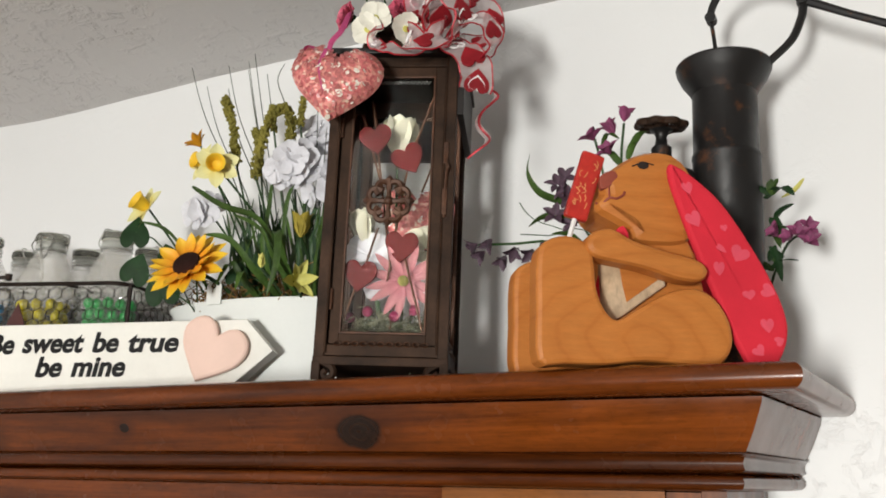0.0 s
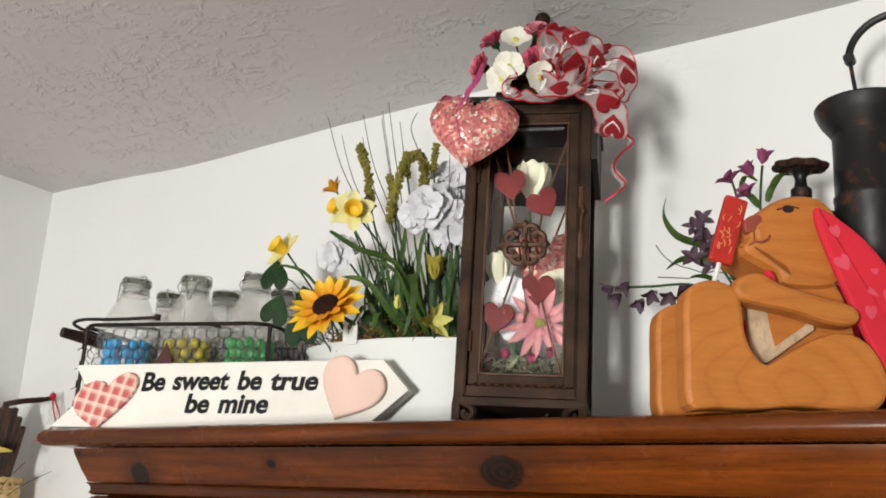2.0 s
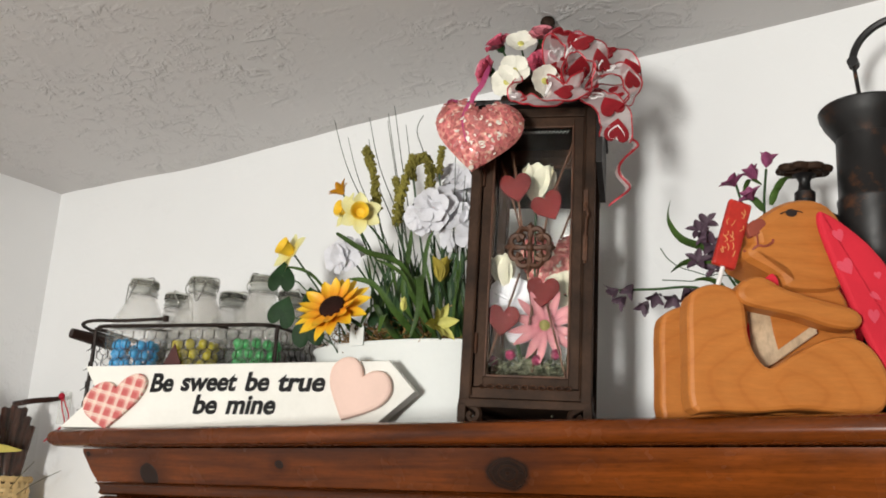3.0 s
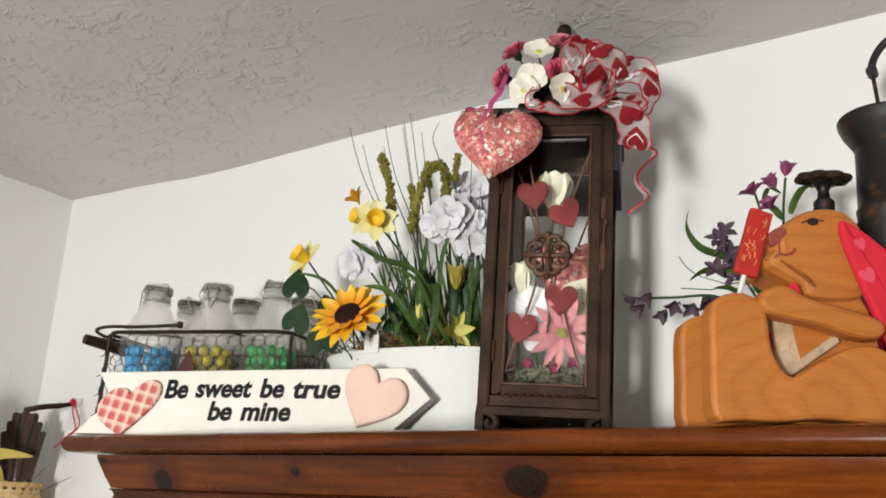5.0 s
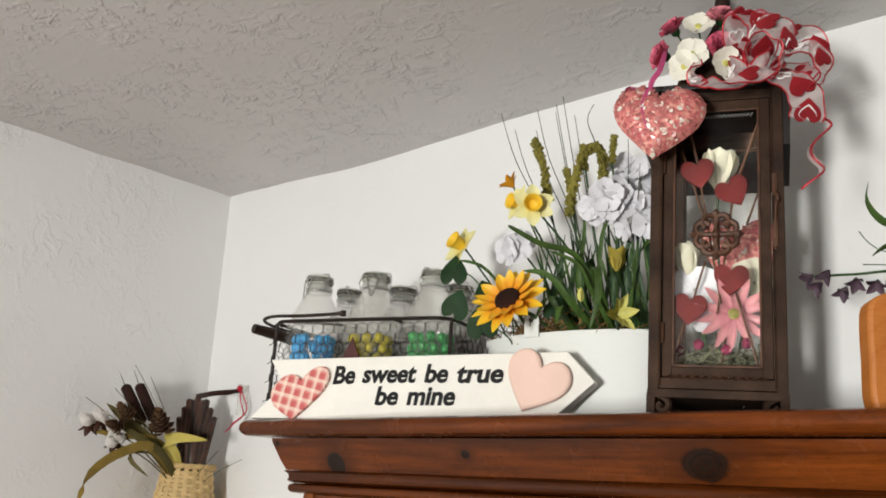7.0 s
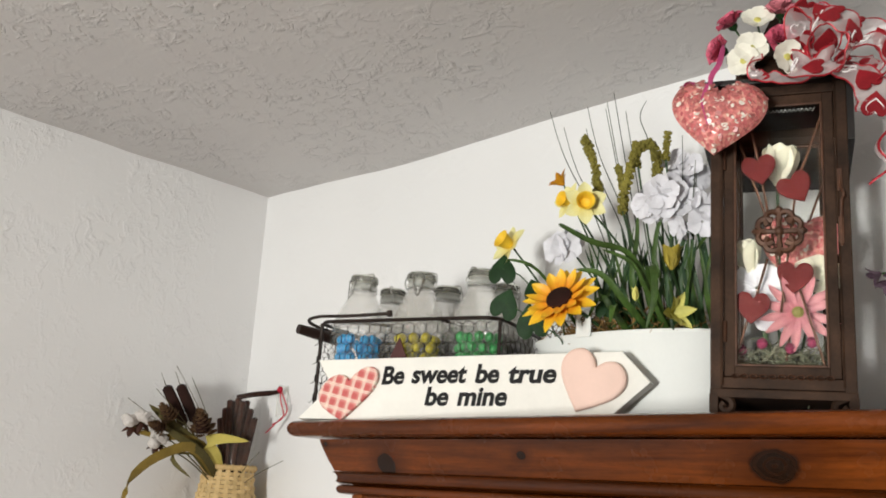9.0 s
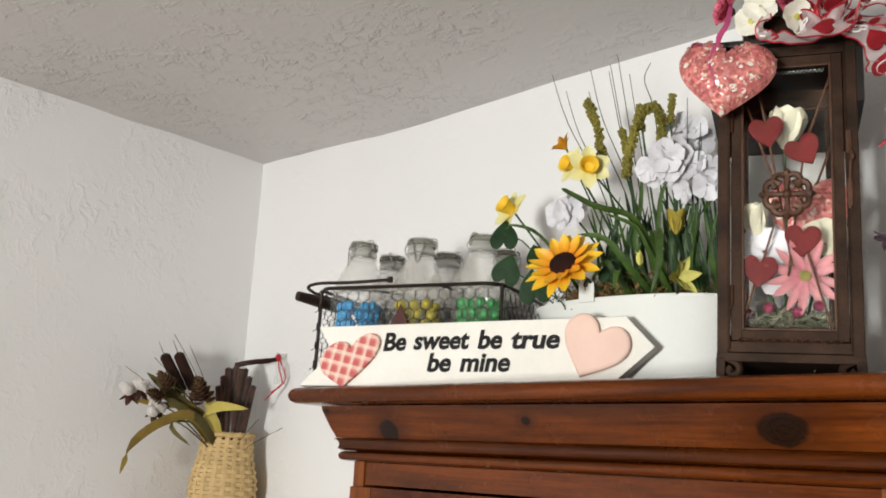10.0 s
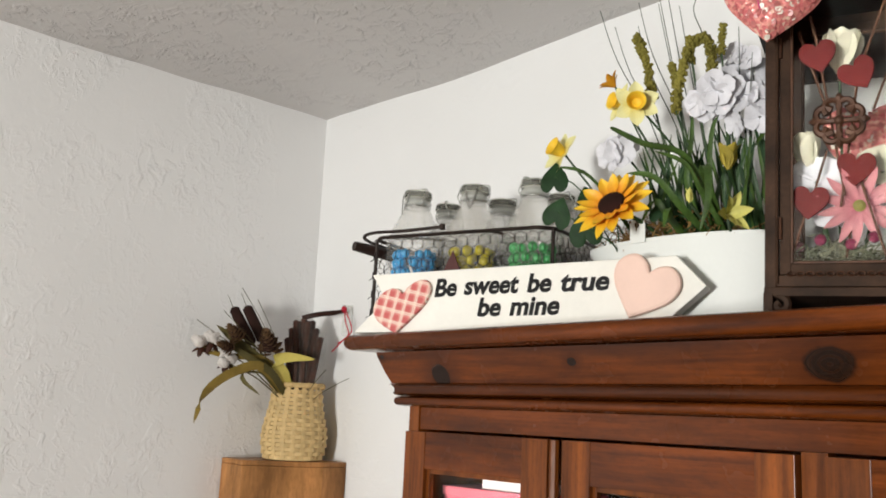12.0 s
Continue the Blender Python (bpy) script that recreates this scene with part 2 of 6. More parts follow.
def heart(w, h, steps=28, tilt=0.0):
    """Outline of a heart of that width and height, about its middle."""
    half = smooth_line([(0, 0.30, 0), (0.10, 0.44, 0), (0.27, 0.50, 0), (0.43, 0.40, 0), (0.50, 0.20, 0), (0.43, -0.04, 0), (0.24, -0.27, 0), (0, -0.50, 0)], max(1, steps // 14))
    pts = [(p.x, p.y) for p in half] + [(-p.x, p.y) for p in half[-2:0:-1]]
    return [(x * w * math.cos(tilt) - y * h * math.sin(tilt), x * w * math.sin(tilt) + y * h * math.cos(tilt)) for x, y in pts]


def frame_box(w, h, t, d, x0=0.0, z0=0.0, y0=0.0, bm=None):
    """A rectangular frame of bars t wide and d deep, w by h outside."""
    bm = bm or bmesh.new()
    b = 0.0008
    box(x0, x0 + t, y0, y0 + d, z0, z0 + h, b, bm)
    box(x0 + w - t, x0 + w, y0, y0 + d, z0, z0 + h, b, bm)
    box(x0 + t, x0 + w - t, y0 + 0.0004, y0 + d - 0.0004, z0, z0 + t, b, bm)
    box(x0 + t, x0 + w - t, y0 + 0.0004, y0 + d - 0.0004, z0 + h - t, z0 + h, b, bm)
    return bm


# ---- the room ----
WX, WY, ZC = -1.651, 1.043, 2.432


def wavy_ceiling():
    """A hand-trowelled ceiling whose edge runs unevenly along the walls."""
    bm = bmesh.new()
    xs = [WX - 0.02 + i * 0.03 for i in range(129)]
    ys = [WY + 0.02 - j * 0.03 for j in range(126)]
    rows = []
    for y in ys:
        row = []
        for x in xs:
            near = math.exp(-(WY - y) / 0.25)
            h = 0.004 * noise.noise((x * 2.2, y * 2.2, 3.0)) + 0.0022 * noise.noise((x * 9, y * 9, 7.0))
            h += 0.009 * near * math.exp(-((x + 1.18) / 0.28) ** 2)
            row.append(bm.verts.new((x, y, ZC - h)))
        rows.append(row)
    for a, b in zip(rows, rows[1:]):
        for i in range(len(a) - 1):
            bm.faces.new((a[i], a[i + 1], b[i + 1], b[i]))
    box(WX - 0.02, 2.19, -2.70, WY + 0.02, ZC + 0.03, ZC + 0.1, 0, bm)
    return bm


def structure(name, bm, material, label):
    return tagged(part(name, bm, material), label, name.split("_")[0], kind="structure")


structure("wall_north", box(WX - 0.1, 2.2, WY, WY + 0.1, 0, ZC + 0.03), WALL, "white painted wall with light plaster texture")
structure("wall_west", box(WX - 0.1, WX, -2.7, WY, 0, ZC + 0.03), WALL_ROUGH, "white trowelled plaster wall beside the corner")
# Unseen walls, toned beige so less light bounces back into the room
structure("wall_east", box(2.1, 2.2, -2.7, WY, 0, ZC + 0.03), WALL_FAR, "unseen wall, toned beige to cut bounced light")
structure("wall_south", box(WX - 0.1, 2.2, -2.8, -2.7, 0, ZC + 0.03), WALL_FAR, "unseen wall, toned beige to cut bounced light")
structure("floor", box(WX - 0.1, 2.2, -2.8, WY + 0.1, -0.1, 0), FLOOR, "brown wooden floor")
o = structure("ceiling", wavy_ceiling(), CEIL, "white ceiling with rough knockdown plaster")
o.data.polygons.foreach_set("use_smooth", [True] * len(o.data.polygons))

# ---- pine cabinet ----
CX0, CX1, CY = -1.037, -0.109, 0.795   # carcass sides and front


def moulding(name, profile, material, parent, cap_end=0.0, label=""):
    """A cornice piece: out (from the carcass) and height pairs, mitred round both ends back to the wall."""
    bm = bmesh.new()
    stations = []
    for o_, z in profile:
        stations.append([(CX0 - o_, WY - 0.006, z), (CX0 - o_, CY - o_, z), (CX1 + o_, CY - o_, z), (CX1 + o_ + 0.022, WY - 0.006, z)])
    loops = [[s[k] for s in stations] for k in range(4)]
    skin(bm, loops)
    return part(name, bm, material, parent, label, True)


def arc(cx, cz, r, a0, a1, n):
    return [(cx + r * math.cos(radians(a0 + (a1 - a0) * k / n)), cz + r * math.sin(radians(a0 + (a1 - a0) * k / n))) for k in range(n + 1)]


hutch = thing("pine_cabinet", "red-brown varnished knotty pine cabinet with a moulded cornice", "cabinet")
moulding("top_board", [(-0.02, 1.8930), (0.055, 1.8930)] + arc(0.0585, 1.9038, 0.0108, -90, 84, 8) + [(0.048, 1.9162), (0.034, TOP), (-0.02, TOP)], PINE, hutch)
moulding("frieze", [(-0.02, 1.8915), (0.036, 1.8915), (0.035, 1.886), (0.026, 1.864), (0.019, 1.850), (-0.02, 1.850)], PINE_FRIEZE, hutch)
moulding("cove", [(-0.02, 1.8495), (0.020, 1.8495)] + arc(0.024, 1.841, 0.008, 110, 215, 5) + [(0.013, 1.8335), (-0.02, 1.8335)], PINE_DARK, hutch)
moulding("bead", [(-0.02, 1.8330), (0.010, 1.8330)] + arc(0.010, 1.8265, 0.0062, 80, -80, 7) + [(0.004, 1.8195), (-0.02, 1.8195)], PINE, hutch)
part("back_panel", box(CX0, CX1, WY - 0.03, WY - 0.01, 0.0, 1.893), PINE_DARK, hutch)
part("side_panel", box(CX0, CX0 + 0.02, CY, WY - 0.031, 0.0, 1.889), PINE_STILE, hutch)
part("side_panel", box(CX1 - 0.02, CX1, CY, WY - 0.031, 0.0, 1.889), PINE_STILE, hutch)
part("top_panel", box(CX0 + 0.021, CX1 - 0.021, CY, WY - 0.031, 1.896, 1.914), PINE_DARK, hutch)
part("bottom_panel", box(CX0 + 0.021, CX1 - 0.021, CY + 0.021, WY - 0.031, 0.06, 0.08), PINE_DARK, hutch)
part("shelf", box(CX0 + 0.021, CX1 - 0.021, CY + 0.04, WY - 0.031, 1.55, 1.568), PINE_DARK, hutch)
part("face_rail", box(CX0 + 0.0205, -0.3605, CY + 0.002, CY + 0.020, 1.790, 1.8185), PINE, hutch)
part("face_rail", box(-0.360, -0.158, CY - 0.003, CY + 0.020, 1.790, 1.8190), PINE_ORANGE, hutch, "lighter orange pine rail")
part("face_stile", box(-0.1575, CX1 - 0.0205, CY + 0.001, CY + 0.020, 1.790, 1.8185), PINE_STILE, hutch)
part("face_rail", box(CX0 + 0.0205, CX1 - 0.0205, CY + 0.002, CY + 0.020, 0.0, 0.10), PINE, hutch)
part("face_stile", box(-0.479, -0.4535, CY + 0.002, CY + 0.020, 0.101, 1.7895), PINE_STILE, hutch)


def glazed_door(x0, x1):
    """A framed door with an arched inner bead, a glass pane and its stiles and rails."""
    z0, z1, t = 0.105, 1.7865, 0.040
    y0, y1 = CY - 0.008, CY + 0.012
    door = part("door", box(x0, x0 + t, y0, y1, z0, z1, 0.0004), PINE_STILE, hutch)
    part("door_stile", box(x1 - t, x1, y0, y1, z0, z1, 0.0004), PINE_STILE, door)
    part("door_rail", box(x0 + t, x1 - t, y0 + 0.001, y1, z1 - 0.048, z1, 0.0003), PINE, door)
    part("door_rail", box(x0 + t, x1 - t, y0 + 0.001, y1, z0, z0 + 0.06, 0.0003), PINE, door)
    part("glazing_bead", frame_box(x1 - x0 - 2 * t, z1 - z0 - 0.108, 0.006, 0.008, x0 + t, z0 + 0.06, y0 + 0.006), PINE_STILE, door)
    pane = part("pane", box(x0 + t, x1 - t, y1 - 0.005, y1 - 0.002, z0 + 0.06, z1 - 0.048), GLASS, door)
    pane.visible_shadow = False
    return door


glazed_door(-1.034, -0.780)
part("centre_bead", tube([(-0.770, CY - 0.006, 0.105), (-0.770, CY - 0.006, 1.786)], 0.006, 8), PINE_STILE, hutch, smooth=True)
glazed_door(-0.758, -0.481)
glazed_door(-0.452, -0.135)

# ---- inside the cabinet ----
PINK_CARD = plain("pink_card", (0.66, 0.16, 0.20), 0.5, vary=0.12)
WHITE_CARD = plain("white_card", (0.78, 0.76, 0.74), 0.6, vary=0.05)


def gift_box(x0, x1, y0, y1, z0, z1):
    g = thing("storage_box", "pink card box with pale lettering bars behind the cabinet glass", "box")
    part("box_body", box(x0, x1, y0, y1, z0, z1 - 0.012, 0.001), PINK_CARD, g)
    part("lid", box(x0 - 0.002, x1 + 0.002, y0 - 0.002, y1 + 0.002, z1 - 0.012, z1, 0.001), PINK_CARD, g)
    for k in range(3):
        part("printed_bar", box(x0 + 0.02 + 0.045 * k, x0 + 0.05 + 0.045 * k, y0 - 0.003, y0 - 0.0022, z1 - 0.030, z1 - 0.018), WHITE_CARD, g)


gift_box(-1.005, -0.828, 0.838, 0.965, 1.568, 1.716)
tagged(part("paper_sheet", box(-0.945, -0.835, 0.850, 0.950, 1.7162, 1.7290, 0.0005), WHITE_CARD), "stack of white paper lying on a pink box", "paper")
gift_box(-0.71, -0.55, 0.870, 0.985, 1.568, 1.70)

# ---- corner cabinet with basket ----
corner = thing("corner_cabinet", "narrow honey-coloured wooden cabinet standing in the corner of the room", "cabinet")
plan = [(WX + 0.002, WY - 0.002), (WX + 0.002, 0.858), (-1.574, 0.858), (-1.502, 0.988), (-1.502, WY - 0.002)]
part("body", plate(plan, 0.0, 1.704, 0.001, axes="xy"), OAK, corner)
part("top_board", plate(plan, 1.7042, 1.714, 0.002, axes="xy"), OAK, corner)

# ---- arrow sign ----
PINK_PAINT = plain("pale_pink_paint", (0.84, 0.60, 0.51), 0.5, vary=0.04, coarse=20)
n = Nodes("red_gingham_paint")
sep = n.add("ShaderNodeSeparateXYZ")
n.join(n.mapped((1, 1, 1), rot=(0, radians(-13), 0)), sep.inputs[0])


def stripes(axis, period, width, shift=0.0):
    f = n.math("FRACT", n.math("ADD", n.math("DIVIDE", sep.outputs[axis], period), shift))
    return n.math("LESS_THAN", f, width)


P = 0.0155
base = n.mix(n.math("MULTIPLY", n.math("ADD", stripes(0, P, 0.5), stripes(2, P, 0.5)), 0.5), (0.74, 0.36, 0.31), (0.56, 0.115, 0.11))
lines = n.math("MAXIMUM", n.math("MAXIMUM", stripes(0, P, 0.07, 0.30), stripes(2, P, 0.07, 0.30)), n.math("MAXIMUM", stripes(0, P, 0.07, 0.15), stripes(2, P, 0.07, 0.15)))
cloth = n.mix(lines, base, (0.85, 0.74, 0.62))
GINGHAM = n.done(cloth, 0.7, 0.0, n.bump(n.noise(300.0), 0.1, 0.0005))


def lettering(text, size, material, parent, m, wide, shear=0.0, bold=0.0, name="lettering", label=""):
    cu = bpy.data.curves.new(name, "FONT")
    cu.body, cu.size, cu.shear, cu.bevel_depth, cu.bevel_resolution, cu.extrude, cu.align_x = text, size, shear, bold, 0, 0.0003, "CENTER"
    tmp = new(name, cu)
    me = bpy.data.meshes.new_from_object(tmp.evaluated_get(bpy.context.evaluated_depsgraph_get()))
    bpy.data.objects.remove(tmp)
    me.materials.clear()
    me.materials.append(material)
    xs = [v.co.x for v in me.vertices]
    k, mid = wide / (max(xs) - min(xs)), (max(xs) + min(xs)) / 2
    for v in me.vertices:
        v.co.x, v.co.z = (v.co.x - mid) * k, v.co.z * 0.25
    return placed(name, me, parent, label, m)


SIGN = pose(-1.098, 0.7365, TOP, -3, 0, 18.4)
sign = thing("arrow_sign", "white wooden arrow sign with black lettering and two painted hearts", "sign", SIGN)
board = [(0.0, 0.0), (0.22, 0.001), (0.444, 0.0125), (0.489, 0.0515), (0.4855, 0.0560), (0.4535, 0.0905), (0.4500, 0.0898), (0.24, 0.0862), (0.023, 0.0822), (0.048, 0.046)]
part("board", plate(board, 0.0, 0.022, 0.0012), WHITE_PAINT, sign)
part("heart", plate([(x + 0.13 * z + 0.0765, z + 0.24 * x + 0.0315) for x, z in heart(0.090, 0.068, 42)], -0.0075, -0.0002, 0.0022), GINGHAM, sign, "red and cream gingham heart")
part("heart", plate([(x + 0.4145, z + 0.0488) for x, z in heart(0.086, 0.076, 42, radians(-24))], -0.009, -0.0002, 0.004), PINK_PAINT, sign, "pale pink wooden heart")
for text, x0, x1, z, turn in (("Be", 0.1265, 0.1605, 0.0490, 1.5), ("sweet", 0.1710, 0.2510, 0.0508, 0.5), ("be", 0.2625, 0.2960, 0.0512, 0.5), ("true", 0.3080, 0.3720, 0.0512, 0.5), ("be", 0.1930, 0.2270, 0.0212, 0.5), ("mine", 0.2395, 0.3080, 0.0217, 0.5)):
    lettering(text, 0.0335, BLACK_INK, sign, pose((x0 + x1) / 2, -0.0006, z, 90, -turn, 0), x1 - x0, 0.16, 0.0012, "lettering", "black brush lettering")

# ---- lantern ----
LAN = leaning(pose(-0.4731, 0.887, TOP + 0.0005, 0, 0, 21), 1.3, -0.468, 0.884)
lantern = thing("lantern", "tall rusty brown metal lantern with glass panes, filled with artificial flowers", "lantern", LAN)
LW, LH = 0.0638, 0.360    # half width of the body, height under the roof


def lantern_side(turn, door):
    """One glazed side: posts' fillets, glass, lower rail, scroll edge."""
    m = Matrix.Rotation(radians(turn), 4, "Z")
    f = part("door_frame" if door else "side_frame", frame_box(2 * LW - 0.016, 0.309, 0.0105, 0.006, -LW + 0.008, 0.040, -LW), RUST, lantern, m=m)
    part("inner_fillet", frame_box(2 * LW - 0.037, 0.288, 0.0025, 0.004, -LW + 0.0185, 0.0505, -LW - 0.0015), RUST_LIGHT, f)
    pane = part("pane", box(-LW + 0.019, LW - 0.019, -LW + 0.0025, -LW + 0.0040, 0.051, 0.338), DIM_DUSTY_GLASS, f)
    pane.visible_shadow = False
    part("lower_rail", box(-LW - 0.001, LW + 0.001, -LW - 0.003, -LW + 0.004, 0.0275, 0.0385, 0.001), RUST, f)
    part("upper_rail", box(-LW - 0.001, LW + 0.001, -LW - 0.001, -LW + 0.004, 0.3495, 0.3615, 0.001), RUST, f)
    bm = bmesh.new()
    for k in range(11):
        x = -0.045 + k * 0.009
        tube([(x + 0.0035 * math.cos(a), -LW - 0.0035, 0.0398 + 0.0022 * math.sin(a)) for a in [j * 2 * math.pi / 7 for j in range(7)]], 0.0009, 4, bm, True)
    part("scroll_edge", bm, RUST_LIGHT, f)
    return f


sides = [lantern_side(0, True), lantern_side(90, False), lantern_side(180, False), lantern_side(270, False)]
for sx in (-1, 1):
    for sy in (-1, 1):
        bm = box(sx * LW - 0.0055, sx * LW + 0.0055, sy * LW - 0.0055, sy * LW + 0.0055, 0.021, LH, 0.0012)
        tube([(sx * LW - 0.0062 * sx, sy * LW + 0.0058 * sy, 0.03), (sx * LW - 0.0062 * sx, sy * LW + 0.0058 * sy, LH)], 0.0012, 5, bm)
        part("corner_post", bm, RUST, lantern)
        # scrolled bracket foot
        bm = bmesh.new()
        path = [(0.0, 0.022), (0.004, 0.021), (0.012, 0.019), (0.019, 0.014), (0.019, 0.007), (0.013, 0.004), (0.009, 0.008), (0.012, 0.012)]
        line = smooth_line([(p[0], 0, p[1]) for p in path], 3)
        tube([(sx * (LW + 0.004) - sx * p.x, sy * (LW + 0.001), p.z) for p in line], 0.0038, 6, bm)
        tube([(sx * (LW + 0.001), sy * (LW + 0.004) - sy * p.x, p.z) for p in line], 0.0038, 6, bm)
        box(sx * (LW + 0.002) - 0.0045, sx * (LW + 0.002) + 0.0045, sy * (LW + 0.002) - 0.0045, sy * (LW + 0.002) + 0.0045, 0.0, 0.021, 0.001, bm)
        part("foot", bm, RUST, lantern)
part("base_plate", box(-LW - 0.006, LW + 0.006, -LW - 0.006, LW + 0.006, 0.0175, 0.0265, 0.0015), RUST, lantern)
part("roof_plate", box(-LW - 0.015, LW + 0.015, -LW - 0.013, LW + 0.013, LH, LH + 0.007, 0.0015), DARK_BOARD, lantern)
for sx in (-1, 1):
    part("hood_panel", box(sx * (LW + 0.0092) - 0.0035, sx * (LW + 0.0092) + 0.0035, -LW - 0.004, LW + 0.006, 0.292, LH - 0.0005, 0.0004), DARK_BOARD, lantern, "black sheet hood under the roof")
part("hood_panel", box(-LW - 0.006, LW + 0.006, LW + 0.0062, LW + 0.0085, 0.285, LH - 0.0005, 0.0004), DARK_BOARD, lantern, "black sheet hood under the roof")
bm = bmesh.new()
skin(bm, [[(sx * w, sy * w, z) for sx, sy in ((-1, -1), (1, -1), (1, 1), (-1, 1))] for w, z in ((0.050, LH + 0.0072), (0.046, LH + 0.012), (0.041, LH + 0.040), (0.046, LH + 0.043), (0.046, LH + 0.047), (0.022, LH + 0.072), (0.008, LH + 0.110), (0.004, LH + 0.138))])
part("cupola", bm, RUST, lantern)
bm = bmesh.new()
bmesh.ops.create_uvsphere(bm, u_segments=14, v_segments=9, radius=0.0095, matrix=Matrix.Translation((0.004, 0, LH + 0.147)))
part("finial", bm, RUST, lantern, "dark round finial", True)
for z in (0.075, 0.265):
    part("hinge", tube([(-LW + 0.0085, -LW - 0.002, z), (-LW + 0.0085, -LW - 0.002, z + 0.022)], 0.0022, 8), RUST_LIGHT, lantern, smooth=True)
latch = part("latch", tube(smooth_line([(LW - 0.004, -LW - 0.0065, 0.255), (LW - 0.004, -LW - 0.008, 0.240), (LW - 0.001, -LW - 0.013, 0.228), (LW - 0.003, -LW - 0.008, 0.220), (LW - 0.004, -LW - 0.0065, 0.175)], 4), 0.0016, 6), RUST_LIGHT, lantern, "copper-coloured hook latch", True)
part("latch_plate", box(LW - 0.0065, LW - 0.0015, -LW - 0.008, -LW - 0.0055, 0.234, 0.258, 0.0006), RUST_LIGHT, latch)
part("latch_plate", box(LW - 0.0065, LW - 0.0015, -LW - 0.008, -LW - 0.0055, 0.178, 0.206, 0.0006), RUST_LIGHT, latch)
# scrolled ornament on the front pane
bm = bmesh.new()
for k in range(4):
    a = radians(90 * k + 45)
    for side in (-1, 1):
        pts = []
        for j in range(15):
            th = j / 14 * 1.55 * math.pi
            r = 0.0122 * (1 - j / 19)
            pts.append((side * (0.0085 - r * math.cos(th)) * 0.85, 0, 0.0135 + r * math.sin(th) - 0.001))
        ring = [(p[0] * math.cos(a) - p[2] * math.sin(a), -LW - 0.005, 0.187 + p[0] * math.sin(a) + p[2] * math.cos(a)) for p in pts]
        tube(ring, [0.0040 - 0.00012 * j for j in range(15)], 6, bm)
    b = a + radians(45)
    tip = [(r * -math.sin(b), -LW - 0.005, 0.187 + r * math.cos(b)) for r in (0.003, 0.011, 0.018, 0.024, 0.029)]
    tube(tip, [0.0030, 0.0028, 0.0022, 0.0048, 0.0004], 6, bm)
bmesh.ops.create_uvsphere(bm, u_segments=10, v_segments=6, radius=0.0055, matrix=Matrix.Translation((0, -LW - 0.005, 0.187)))
bmesh.ops.transform(bm, matrix=Matrix.Translation((0.0, 0.001, 0.193)) @ Matrix.Diagonal((0.98, 1.0, 1.0, 1)) @ Matrix.Translation((0, 0, -0.187)), verts=bm.verts)
part("scroll_ornament", bm, RUST_LIGHT, sides[0], "cast scroll ornament", True)

# ---- white planter ----
PLA = pose(-0.709, 0.972, TOP, 0, 0, 4)
planter = thing("planter", "oval white enamelled metal planter with a rolled rim", "planter", PLA)
prof = [(0.104, 0.0), (0.112, 0.003), (0.132, 0.114), (0.1355, 0.117), (0.1365, 0.1195), (0.1355, 0.122), (0.132, 0.1225), (0.1295, 0.119), (0.110, 0.012), (0.05, 0.010)]
bm = bmesh.new()
lathe([(r, z) for r, z in prof], 56, bm, 1.065, 0.46, caps=True)
part("bowl", bm, WHITE_ENAMEL, planter, smooth=True)
tab = [(-0.011, 0.108), (-0.011, 0.131), (-0.009, 0.137), (-0.004, 0.140), (0.004, 0.140), (0.009, 0.137), (0.011, 0.131), (0.011, 0.108)]
part("hanging_tab", plate([(x - 0.035, z + 0.008) for x, z in tab], -0.0655, -0.0635, 0.0006), WHITE_ENAMEL, planter)
part("tab_hole", tube([(-0.0355 + 0.0028 * math.cos(a), -0.0660, 0.1395 + 0.0028 * math.sin(a)) for a in [j * math.pi / 5 for j in range(10)]], 0.0007, 5, None, True), RUST, planter, "small rusted hole rim")

# ---- wooden bunny ----
n = Nodes("oiled_basswood")
wave = n.add("ShaderNodeTexWave", Scale=13.0, Distortion=5.0, Detail=2.0, Detail_Scale=1.2, Detail_Roughness=0.5)
wave.wave_type, wave.rings_direction = "RINGS", "Y"
n.join(n.mapped((1.0, 0.5, 1.6), (0.02, 0.0, -0.03)), wave.inputs["Vector"])
ringed = n.ramp(wave.outputs["Fac"], [(0.0, (0.495, 0.162, 0.030)), (0.10, (0.525, 0.178, 0.035)), (0.8, (0.54, 0.187, 0.038)), (1.0, (0.55, 0.193, 0.040))])
pores = n.noise(1.0, 3, 0.7, n.mapped((60, 260, 330)))
col = n.mix(1.0, ringed, n.ramp(pores, [(0.3, 0.86), (0.7, 1.0)]), "MULTIPLY")
col = n.mix(1.0, col, n.ramp(n.noise(14.0, 3), [(0.3, 0.90), (0.7, 1.03)]), "MULTIPLY")
BASSWOOD = n.done(col, 0.5, 0.0, n.bump(pores, 0.08, 0.0005), Specular_IOR_Level=0.3)
CREAM_WOOD = wood("pale_end_grain", (0.66, 0.46, 0.28), (0.80, 0.62, 0.43), (12, 30, 12), 0.5, coat=0.1)
RED_CLOTH = plain("red_printed_cotton", (0.68, 0.026, 0.048), 0.75, vary=0.10, fine=900, bump=0.3)
PINK_PRINT = plain("pink_print", (0.74, 0.085, 0.13), 0.75, vary=0.10)
DARK_PAINT = plain("dark_eye_paint", (0.03, 0.022, 0.02), 0.4)
ROSE_PAINT = plain("rose_brown_paint", (0.30, 0.07, 0.045), 0.5)


